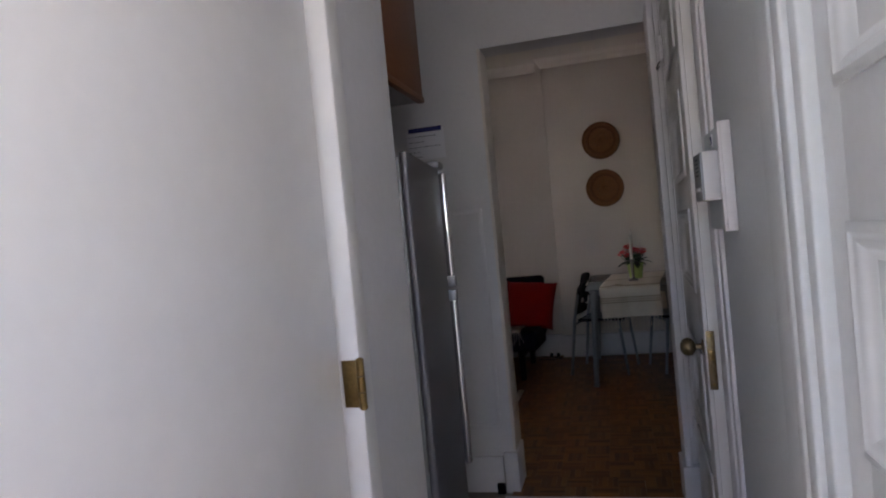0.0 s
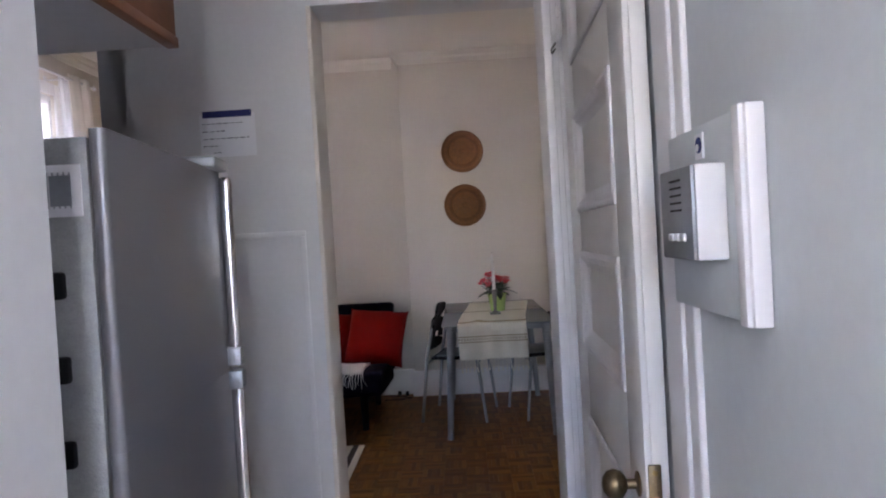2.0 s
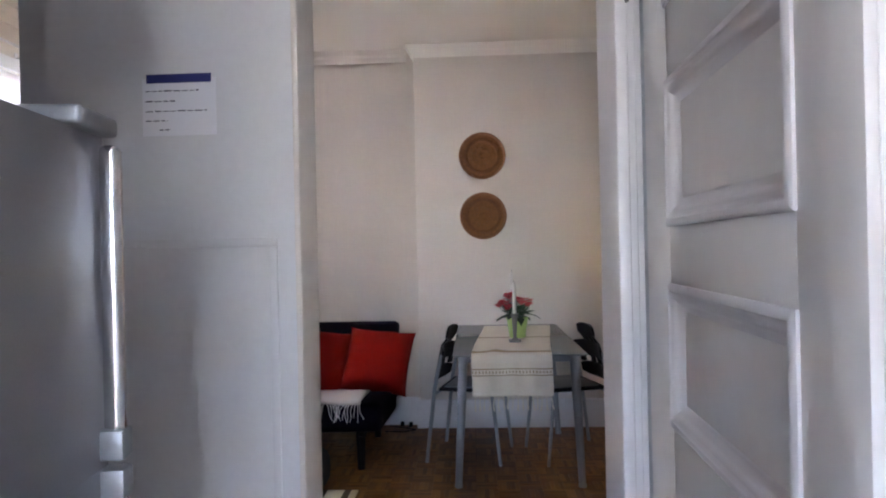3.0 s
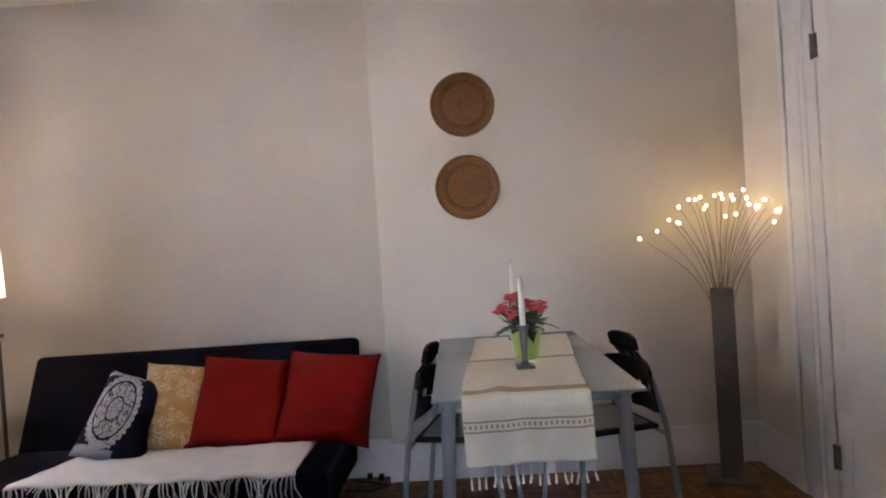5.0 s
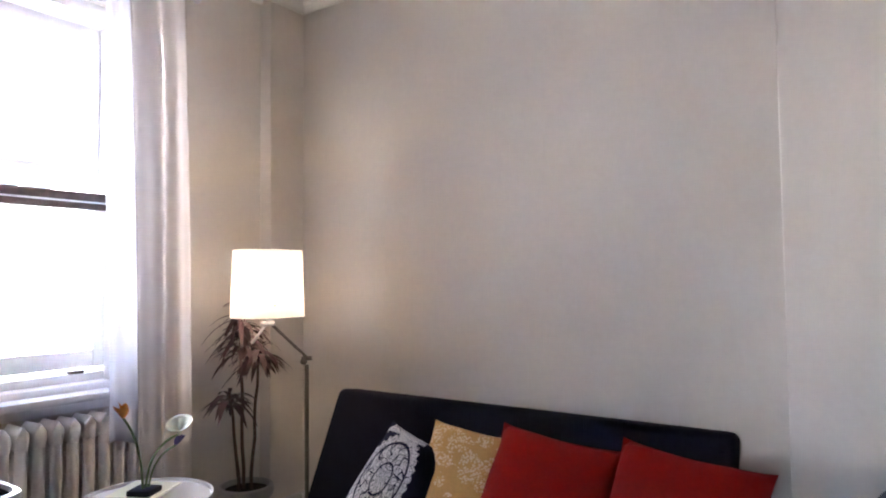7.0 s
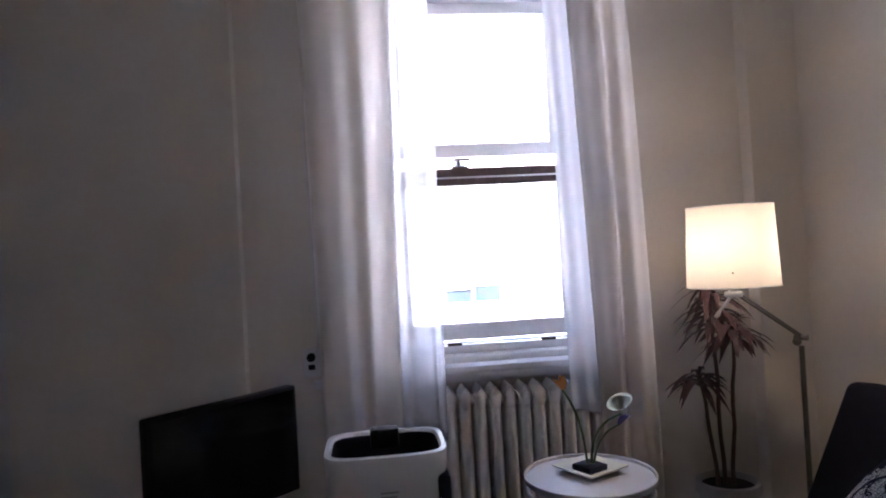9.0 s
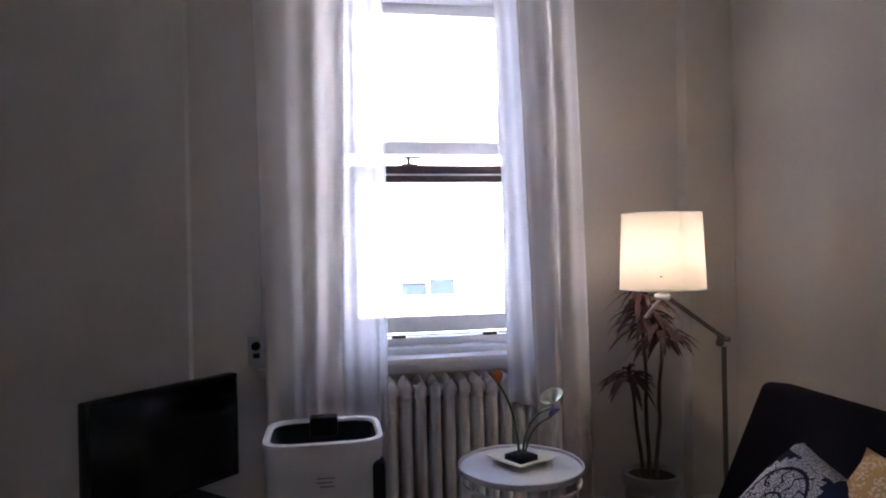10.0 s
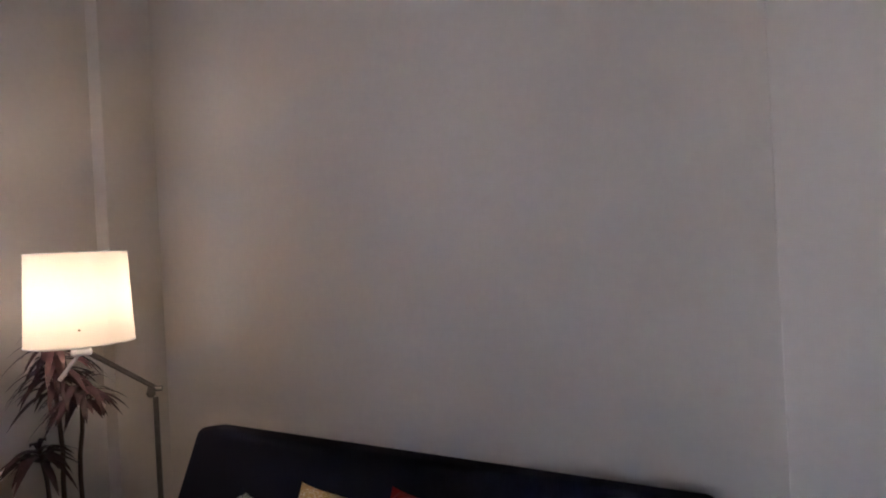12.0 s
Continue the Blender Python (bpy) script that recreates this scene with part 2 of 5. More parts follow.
def tube(bm, pts, r0, r1=None, seg=8):
    """One connected tube along points."""
    r1 = r0 if r1 is None else r1
    pts = [Vector(p) for p in pts]
    n = len(pts)
    rings = []
    ref = Vector((0.31, 0.87, 0.39))
    for i, p in enumerate(pts):
        d = (pts[min(i + 1, n - 1)] - pts[max(i - 1, 0)]).normalized()
        a = d.cross(ref).normalized()
        c = d.cross(a)
        r = r0 + (r1 - r0) * i / (n - 1)
        rings.append([bm.verts.new(p + a * (r * math.cos(6.2832 * k / seg)) + c * (r * math.sin(6.2832 * k / seg))) for k in range(seg)])
    for a, b in zip(rings, rings[1:]):
        for k in range(seg):
            bm.faces.new((a[k], a[(k + 1) % seg], b[(k + 1) % seg], b[k]))
    bm.faces.new(rings[0])
    bm.faces.new(list(reversed(rings[-1])))


def ball(bm, c, r, sx=1, sy=1, sz=1, u=14, v=9):
    b = bmesh.new()
    bmesh.ops.create_uvsphere(b, u_segments=u, v_segments=v, radius=r)
    b.transform(Matrix.Translation(c) @ Matrix.Diagonal((sx, sy, sz, 1)))
    join(bm, b)


def lathe(bm, profile, seg=28, c=(0, 0, 0)):
    """Turns a profile of (radius, height) round the z axis."""
    rings = []
    for r, z in profile:
        rings.append([bm.verts.new((c[0] + max(r, 1e-4) * math.cos(2 * math.pi * k / seg), c[1] + max(r, 1e-4) * math.sin(2 * math.pi * k / seg), c[2] + z)) for k in range(seg)])
    for a, b in zip(rings, rings[1:]):
        for k in range(seg):
            bm.faces.new((a[k], a[(k + 1) % seg], b[(k + 1) % seg], b[k]))
    bm.faces.new(list(reversed(rings[0])))
    bm.faces.new(rings[-1])


def finish(bm, name, smooth=None):
    bmesh.ops.recalc_face_normals(bm, faces=bm.faces[:])
    me = bpy.data.meshes.new(name)
    bm.to_mesh(me)
    bm.free()
    if smooth is not None:
        me.shade_smooth() if smooth >= 180 else me.set_sharp_from_angle(angle=radians(smooth))
        if smooth < 180:
            me.polygons.foreach_set("use_smooth", [True] * len(me.polygons))
    return me


def part(name, bm, material, parent=None, label="", smooth=40, at=None):
    """Links a bmesh as one mesh object, under a thing or a part."""
    ob = new(name, finish(bm, name, smooth))
    ob.data.materials.append(material)
    if parent is not None:
        ob.parent = parent
    if at is not None:
        ob.matrix_basis = at
    if label:
        tagged(ob, label)
    return ob


def thing(name, label, category, m=None, group="", kind=""):
    """An Empty at a thing's base that carries its parts."""
    ob = new(name)
    ob.empty_display_size = 0.1
    if m is not None:
        ob.matrix_basis = m
    return tagged(ob, label, category, group, kind)


def struct(name, boxes, material, label, category, bevel=0.0):
    bm = bmesh.new()
    for b in boxes:
        box(bm, *b, bevel=bevel)
    return tagged(part(name, bm, material), label, category, "", "structure")


def sheet(bm, f, nu, nv):
    """A grid surface from f(u, v)."""
    vs = [[bm.verts.new(f(i / nu, j / nv)) for j in range(nv + 1)] for i in range(nu + 1)]
    for i in range(nu):
        for j in range(nv):
            bm.faces.new((vs[i][j], vs[i + 1][j], vs[i + 1][j + 1], vs[i][j + 1]))


def thick(ob, t):
    s = ob.modifiers.new("thickness", 'SOLIDIFY')
    s.thickness, s.offset = t, 0
    return ob


# ---- the large structure ----
H = 2.80
struct("floor", [(-3.2, 2.94, -0.12, 1.6, 6.2, -0.012)], SOIL, "dark underfloor beneath brown oak mosaic parquet", "floor")
floor_hall = struct("floor_hall", [(-3.2, -2.6, -0.12, 1.6, 2.80, 0)], TILE, "hallway and kitchen floor, darkened to bounce less light", "floor")
struct("threshold", [(-0.51, 2.80, -0.12, 0.28, 2.94, -0.012), (-0.56, 2.62, 0.0, 0.30, 2.70, 0.010)], TRIM, "pale painted door threshold between hall and room", "threshold", 0.004)
struct("floor_edge", [(-3.2, 2.80, -0.12, -0.51, 2.94, 0.0), (0.28, 2.80, -0.12, 1.6, 2.94, 0.0)], TILE, "floor strip under the partition", "floor")
struct("ceiling", [(-3.3, 2.94, H, 1.75, 6.4, H + 0.15)], CEIL, "off-white plaster living room ceiling", "ceiling")
struct("ceiling_hall", [(-3.3, -2.8, H, 1.75, 2.94, H + 0.15)], CEIL, "off-white plaster hallway ceiling", "ceiling")
struct("wall_north", [(-3.2, 6.08, -0.1, -0.49, 6.3, H), (-0.49, 5.98, -0.1, 1.70, 6.3, H)], WALL, "warm white plaster wall with a shallow chimney breast", "wall", 0.009)
struct("wall_east", [(1.47, 2.94, -0.1, 1.70, 4.42, H), (1.47, 5.27, -0.1, 1.70, 5.98, H), (1.47, 4.42, 2.36, 1.70, 5.27, H), (1.58, 4.42, -0.1, 1.70, 5.27, 2.36)], WALL, "warm white plaster wall with a door", "wall")
WY0, WY1, WZ0, WZ1 = 4.36, 5.15, 0.86, 2.44
struct("wall_west", [(-3.15, 2.94, -0.1, -2.85, WY0, H), (-3.15, WY1, -0.1, -2.85, 6.08, H), (-3.15, WY0, -0.1, -2.85, WY1, WZ0), (-3.15, WY0, WZ1, -2.85, WY1, H)], WALL, "warm white plaster wall round the window", "wall")
struct("wall_pier", [(-2.85, 5.86, -0.1, -2.77, 6.08, H), (-2.85, 2.94, -0.1, -2.77, 3.78, H)], WALL, "shallow plaster piers beside the window", "wall")
# partition between hall, kitchen and living room, with the doorway
struct("wall_partition", [(-1.14, 2.78, -0.1, -0.505, 2.94, H), (-1.28, 2.88, -0.1, -1.14, 2.98, H), (-0.505, 2.78, 2.085, 0.274, 2.94, H), (0.274, 2.78, -0.1, 1.70, 2.94, H)], HALLWALL, "white painted partition wall with a doorway", "wall")
struct("wall_hall_east", [(0.30, 0.94, -0.1, 0.46, 2.78, H)], HALLEAST, "pale cool painted hallway wall with an intercom", "wall")
# the opening here is added for the unseen side lamp
struct("wall_entry_east", [(0.32, -2.7, -0.1, 0.46, -1.67, H), (0.32, -0.63, -0.1, 0.46, -0.20, H), (0.32, -1.67, -0.1, 0.46, -0.63, 1.30), (0.32, -1.67, 2.42, 0.46, -0.63, H), (0.32, -0.20, 2.06, 0.46, 0.94, H), (0.38, -0.20, -0.1, 0.46, 0.94, 2.06)], HALLEAST, "pale painted entry wall with an added lamp opening and a door", "wall")
struct("wall_kitchen_block", [(-3.15, 0.918, -0.1, -0.485, 1.305, H)], HALLWALL, "thick pale painted wall between entry and kitchen", "wall")
struct("wall_kitchen_west", [(-3.15, 1.305, -0.1, -2.95, 2.94, H)], HALLWALL, "pale painted kitchen wall", "wall")
struct("wall_entry_west", [(-1.5, -2.7, -0.1, -1.35, 0.918, H)], HALLWALL, "pale painted entry wall", "wall")
# this opening too is added, for the unseen south lamp
struct("wall_entry_south", [(-1.35, -2.7, -0.1, -0.95, -2.5, H), (0.25, -2.7, -0.1, 0.32, -2.5, H), (-0.95, -2.7, -0.1, 0.25, -2.5, 1.35), (-0.95, -2.7, 2.35, 0.25, -2.5, H)], HALLWALL, "pale painted entry wall with an added opening for an unseen lamp", "wall")


def strip_run(name, profile, a, b, up, out, material, label, category):
    """A moulding of a profile (out, up) from a to b."""
    bm = bmesh.new()
    a, b, out = Vector(a), Vector(b), Vector(out)
    ra = [bm.verts.new(a + out * p + Vector((0, 0, up * q))) for p, q in profile]
    rb = [bm.verts.new(b + out * p + Vector((0, 0, up * q))) for p, q in profile]
    k = len(profile)
    for i in range(k):
        bm.faces.new((ra[i], ra[(i + 1) % k], rb[(i + 1) % k], rb[i]))
    bm.faces.new(ra)
    bm.faces.new(list(reversed(rb)))
    return tagged(part(name, bm, material, smooth=30), label, category, "", "structure")


BASEP = [(0, 0), (0.022, 0), (0.022, 0.15), (0.016, 0.165), (0.018, 0.18), (0.010, 0.20), (0, 0.205)]
CORN = [(0, 0), (0.012, 0), (0.016, 0.015), (0.03, 0.03), (0.034, 0.05), (0.055, 0.07), (0.06, 0.083), (0, 0.083)]
for nm, a, b, o in (("north_west", (-2.77, 6.08, 0), (-0.512, 6.08, 0), (0, -1, 0)), ("north_east", (-0.49, 5.98, 0), (1.47, 5.98, 0), (0, -1, 0)),
                    ("step", (-0.49, 6.08, 0), (-0.49, 5.956, 0), (-1, 0, 0)), ("east_far", (1.47, 5.98, 0), (1.47, 5.54, 0), (-1, 0, 0)), ("east_near", (1.47, 4.29, 0), (1.47, 2.94, 0), (-1, 0, 0)),
                    ("west", (-2.85, 3.78, 0), (-2.85, 5.86, 0), (1, 0, 0)), ("pier", (-2.77, 5.86, 0), (-2.77, 6.06, 0), (1, 0, 0)), ("pier_south", (-2.77, 2.94, 0), (-2.77, 3.78, 0), (1, 0, 0))):
    strip_run("baseboard_" + nm, BASEP, a, b, 1, o, TRIM, "tall white painted moulded baseboard", "baseboard")
for nm, a, b, o in (("north_west", (-2.77, 6.08, H - .083), (-0.55, 6.08, H - .083), (0, -1, 0)), ("north_east", (-0.49, 5.98, H - .083), (1.47, 5.98, H - .083), (0, -1, 0)),
                    ("step", (-0.49, 6.08, H - .083), (-0.49, 5.918, H - .083), (-1, 0, 0)), ("east", (1.47, 5.98, H - .083), (1.47, 2.94, H - .083), (-1, 0, 0)),
                    ("west", (-2.85, 3.78, H - .083), (-2.85, 5.86, H - .083), (1, 0, 0)), ("pier", (-2.77, 5.80, H - .083), (-2.77, 6.08, H - .083), (1, 0, 0)), ("pier_south", (-2.77, 2.94, H - .083), (-2.77, 3.84, H - .083), (1, 0, 0)), ("south", (-1.14, 2.94, H - .083), (1.47, 2.94, H - .083), (0, 1, 0))):
    strip_run("trim_cornice_" + nm, CORN, a, b, 1, o, CEIL, "white plaster cornice moulding", "cornice")


# panelled doors
PANELP = [(-0.004, -0.004), (-0.004, 0.004), (0.002, 0.0075), (0.009, 0.0075), (0.013, 0.004), (0.019, 0.0035), (0.026, -0.001), (0.032, -0.007), (0.040, -0.010), (0.044, -0.0125)]


def panel_door(name, label, y0, y1, z1, x_face, thickness, rows, stile, sign, far=None, paint=None):
    """A door leaf in a plane of constant x, from y0 to y1; panels face towards sign*x. rows: (z0, z1) of its panels."""
    d = tagged(new(name), label, "door", "", "structure")
    xb = x_face - sign * thickness
    far = stile if far is None else far
    xm = x_face - sign * 0.012
    bm = bmesh.new()
    box(bm, min(xb, xm), y0, 0.012, max(xb, xm), y1, z1, 0.002)
    part("core", bm, paint or DOORW, d)
    lo, hi = min(xm, x_face), max(xm, x_face)
    edges = [0.012] + [z for r in rows for z in r] + [z1]
    bm = bmesh.new()
    box(bm, lo, y0, 0.012, hi, y0 + stile, z1, 0.002)
    box(bm, lo, y1 - far, 0.012, hi, y1, z1, 0.002)
    part("stile", bm, paint or DOORW, d)
    for a, b in zip(edges[0::2], edges[1::2]):
        bm = bmesh.new()
        box(bm, lo, y0 + stile, a, hi, y1 - far, b, 0.001)
        part("rail", bm, paint or DOORW, d)
    for a, b in rows:
        bm = bmesh.new()
        loops = []
        for inset, pr in PANELP:
            ya, yb, za, zb = y0 + stile + inset, y1 - far - inset, a + inset, b - inset
            loops.append([bm.verts.new((x_face + sign * pr, y, z)) for y, z in ((ya, za), (yb, za), (yb, zb), (ya, zb))])
        for p, q in zip(loops, loops[1:]):
            for k in range(4):
                bm.faces.new((p[k], p[(k + 1) % 4], q[(k + 1) % 4], q[k]))
        part("panel_moulding", bm, paint or TRIM, d)
    return d


door_1 = panel_door("door_1", "white painted panelled inner door standing wide open with a brass knob", 1.742, 2.56, 2.06, 0.25, 0.04,
                    [(0.10, 0.42), (0.50, 0.79), (0.985, 1.235), (1.345, 1.60), (1.74, 1.98)], 0.132, -1, 0.18)
door_1.matrix_basis = Matrix.Translation((0.25, 1.742, 0)) @ pose(0, 0, 0, 0, 0, -2.4) @ Matrix.Translation((-0.25, -1.742, 0))
bm = bmesh.new()
box(bm, 0.254, 1.7365, 0.715, 0.276, 1.743, 0.885, 0.0015)
part("lock_plate", bm, DBRASS, door_1, "aged brass mortise lock plate")
bm = bmesh.new()
box(bm, 0.259, 1.734, 0.80, 0.271, 1.738, 0.83, 0.001)
rod(bm, (0.265, 1.7355, 0.73), (0.265, 1.7375, 0.73), 0.005)
rod(bm, (0.265, 1.7355, 0.872), (0.265, 1.7375, 0.872), 0.005)
part("latch", bm, BRASS, door_1)


def turned(profile, m, seg=24):
    b = bmesh.new()
    lathe(b, profile, seg)
    b.transform(m)
    return b


KNOB = [(0.009, 0), (0.009, 0.022), (0.014, 0.024), (0.024, 0.032), (0.0275, 0.044), (0.024, 0.056), (0.013, 0.064), (0.003, 0.066)]
knob = part("knob", turned(KNOB, pose(0.25, 1.80, 0.83, 0, -90, 0)), DBRASS, door_1, "round aged brass door knob")
bm = turned([(0.022, 0), (0.022, 0.003), (0.012, 0.006), (0.003, 0.006)], pose(0.25, 1.80, 0.83, 0, -90, 0))
part("rose", bm, DBRASS, door_1)


def hinge(parent, x, y, z, h, r, material, leaf):
    """A butt hinge: a knuckle of three barrels and a leaf box."""
    bm = bmesh.new()
    for k in range(3):
        rod(bm, (x, y, z + h * (k / 3 + 0.01)), (x, y, z + h * ((k + 1) / 3 - 0.01)), r, seg=14)
    ball(bm, (x, y, z), r * 1.05, 1, 1, 0.7)
    ball(bm, (x, y, z + h), r * 1.05, 1, 1, 0.7)
    hob = part("hinge", bm, material, parent)
    bm = bmesh.new()
    box(bm, *leaf, bevel=0.001)
    part("hinge_leaf", bm, material, hob)
    return hob


for hz in (0.30, 1.86):
    hinge(door_1, 0.243, 2.568, hz, 0.095, 0.006, TRIM, (0.2445, 2.535, hz, 0.2495, 2.568, hz + 0.095))
bm = bmesh.new()
rod(bm, (0.236, 2.60, 1.86), (0.222, 2.60, 1.84), 0.003)
rod(bm, (0.222, 2.60, 1.84), (0.222, 2.585, 1.825), 0.003)
rod(bm, (0.222, 2.585, 1.825), (0.232, 2.575, 1.835), 0.003)
part("hook", bm, PEWTER, door_1, "small bent metal hook")

# doorway lining and casings
def casing(name, label, strips, material=TRIM, round_=0.004):
    bm = bmesh.new()
    for b in strips:
        box(bm, *b, bevel=round_, seg=3)
    return tagged(part(name, bm, material), label, "door casing", "", "structure")


casing("trim_doorway_right", "white gloss painted moulded door casing", [
    (0.235, 2.60, 0, 0.262, 2.785, 2.12), (0.262, 2.63, 0, 0.285, 2.785, 2.12), (0.285, 2.645, 0, 0.320, 2.785, 2.12),
    (0.264, 2.79, 0, 0.277, 2.955, 2.083)])
casing("trim_doorway_left", "narrow white painted door lining", [(-0.515, 2.772, 0.2, -0.500, 2.948, 2.085)], WALL)
casing("trim_doorway_base", "white painted plinth block at the doorway", [(-0.56, 2.755, 0, -0.494, 2.965, 0.19)])
casing("trim_doorway_plinth", "white painted plinth block at the doorway", [(0.222, 2.585, 0, 0.30, 2.785, 0.18)])
casing("trim_hall_corner", "white painted corner strip behind the open door", [(0.284, 1.62, 0, 0.302, 1.70, 2.2), (0.290, 1.58, 0, 0.302, 1.62, 2.2)])
# wainscot panel on the partition
bm = bmesh.new()
for q in ((-1.06, 0.30, -0.56, 0.32), (-1.06, 1.325, -0.56, 1.345), (-1.06, 0.32, -1.04, 1.325), (-0.58, 0.32, -0.56, 1.325)):
    box(bm, q[0], 2.772, q[1], q[2], 2.781, q[3], bevel=0.003)
tagged(part("trim_wainscot", bm, HALLWALL), "white painted panel moulding on the partition", "panel moulding", "", "structure")
bm = bmesh.new()
box(bm, -1.14, 2.76, 0, -0.565, 2.781, 0.17, bevel=0.004)
tagged(part("baseboard_partition", bm, TRIM), "white painted baseboard of the partition", "baseboard", "", "structure")

# side door of the hall in its casing
# cool darker paint on white casing and door stands in for weaker light
casing("trim_side_door", "white gloss painted stepped door casing", [
    (0.289, 0.895, 0, 0.322, 1.02, 2.20), (0.279, 0.865, 0, 0.322, 0.897, 2.16), (0.283, 0.812, 0, 0.322, 0.866, 2.14), (0.272, 0.775, 0, 0.322, 0.814, 2.13), (0.283, 0.735, 0, 0.322, 0.776, 2.12),
    (0.275, -0.24, 2.06, 0.322, 0.895, 2.16), (0.275, -0.24, 0, 0.322, -0.15, 2.06)], HALLEAST, 0.0055)
door_2 = panel_door("door_2", "white painted six-panel side door, closed", -0.14, 0.757, 2.05, 0.304, 0.04,
                    [(0.16, 0.56), (0.62, 0.82), (0.90, 1.19), (1.365, 1.62), (1.70, 1.96)], 0.10, -1, paint=HALLEAST)

# entry doorway, its jamb and its flat leaf swung open
casing("trim_entry_jamb", "white painted entry door jamb", [(-0.53, 0.878, 0, -0.455, 0.935, 2.08), (-0.53, 0.92, 0, -0.466, 0.96, 2.08)], DOORW)
door_3 = tagged(new("door_3"), "flat white painted door swung wide open on brass hinges", "door", "", "structure")
door_3.matrix_basis = pose(-0.492, 0.862, 0, 0, 0, 176)
bm = bmesh.new()
box(bm, -0.003, 0, 0.012, 0.037, 0.80, 2.04, bevel=0.003)
part("leaf", bm, DOORW, door_3)
for hz in (0.20, 0.922, 1.72):
    hinge(door_3, -0.040, -0.011, hz, 0.088, 0.0075, BRASS, (-0.036, -0.0145, hz, -0.002, -0.0105, hz + 0.088))

# east door of the living room
casing("trim_east_door", "white painted moulded door casing", [(1.460, 5.258, 0, 1.472, 5.34, 2.40), (1.456, 5.34, 0, 1.472, 5.38, 2.44), (1.453, 5.38, 0, 1.472, 5.50, 2.46), (1.447, 5.50, 0, 1.472, 5.54, 2.48),
 (1.440, 4.30, 2.36, 1.472, 5.268, 2.46), (1.440, 4.30, 0, 1.472, 4.42, 2.36)])
door_4 = panel_door("door_4", "white painted flat closed door in the living room", 4.425, 5.2665, 2.355, 1.468, 0.04, [], 0.1, -1)
for hz in (0.20, 1.93):
    hinge(door_4, 1.456, 5.268, hz, 0.10, 0.006, PEWTER, (1.4585, 5.24, hz, 1.4672, 5.262, hz + 0.10))

# ---- window ----
window_1 = tagged(new("window_1"), "white double-hung sash window above a radiator", "window", "", "structure")


def frame_bars(y0, y1, z0, z1, x0, x1, side, top, bottom):
    return [(x0, y0, z0, x1, y0 + side, z1), (x0, y1 - side, z0, x1, y1, z1), (x0, y0 + side, z1 - top, x1, y1 - side, z1), (x0, y0 + side, z0, x1, y1 - side, z0 + bottom)]


def bars(name, bl, material, parent, label="", bevel=0.004):
    bm = bmesh.new()
    for b in bl:
        box(bm, *b, bevel=bevel)
    return part(name, bm, material, parent, label)


bars("window_frame", frame_bars(WY0, WY1, WZ0, WZ1, -3.10, -2.87, 0.03, 0.05, 0.03), SASHW, window_1)
up = bars("upper_sash", frame_bars(WY0 + 0.03, WY1 - 0.03, 1.72, WZ1 - 0.05, -3.05, -3.01, 0.045, 0.05, 0.06), SASHW, window_1)
lo = bars("lower_sash", frame_bars(WY0 + 0.03, WY1 - 0.03, 0.945, 1.60, -2.985, -2.945, 0.045, 0.01, 0.07), SASHW, window_1)
bars("meeting_rail", [(-2.99, WY0 + 0.03, 1.594, -2.94, WY1 - 0.03, 1.622), (-2.985, WY0 + 0.03, 1.628, -2.945, WY1 - 0.03, 1.667)], SASHD, lo, "weathered dark brown meeting rail")
bars("rail_bead", [(-2.985, WY0 + 0.03, 1.6215, -2.938, WY1 - 0.03, 1.6285)], SASHW, lo, "", 0.001)
bars("storm_rail", [(-3.04, WY0 + 0.03, 0.89, -2.99, WY1 - 0.03, 0.935)], SASHW, window_1)
bars("bottom_rail", [(-2.975, WY0 + 0.03, 0.89, -2.94, WY1 - 0.03, 0.925)], SASHW, window_1)
bm = bmesh.new()
box(bm, -2.975, 4.63, 1.667, -2.945, 4.70, 1.675, bevel=0.002)
rod(bm, (-2.96, 4.66, 1.674), (-2.96, 4.66, 1.70), 0.008)
box(bm, -2.968, 4.64, 1.698, -2.952, 4.71, 1.708, bevel=0.003)
part("sash_lock", bm, SASHD, lo, "dark metal sash lock")
for nm, yy in (("sash_lift", 4.60), ("sash_lift", 5.0)):
    bm = bmesh.new()
    box(bm, -2.945, yy - 0.03, 0.925, -2.92, yy + 0.03, 0.937, bevel=0.003)
    part(nm, bm, SASHD, lo, "dark metal sash lift")
for nm, q, par in (("pane", (-3.032, WY0 + 0.075, 1.78, -3.028, WY1 - 0.075, WZ1 - 0.10), up), ("pane", (-2.967, WY0 + 0.075, 1.015, -2.963, WY1 - 0.075, 1.594), lo)):
    p = bars(nm, [q], GLASS, par, "", 0)
    p.visible_shadow = False
bars("window_sill", [(-3.0, WY0 - 0.06, 0.835, -2.775, WY1 + 0.06, 0.862), (-2.85, WY0 - 0.04, 0.79, -2.835, WY1 + 0.04, 0.835)], SASHW, window_1)
bars("apron", [(-2.85, WY0 - 0.085, 0.862, -2.832, WY0, 2.52), (-2.85, WY1, 0.862, -2.832, WY1 + 0.085, 2.52), (-2.85, WY0, WZ1, -2.832, WY1, 2.52)], SASHW, window_1)

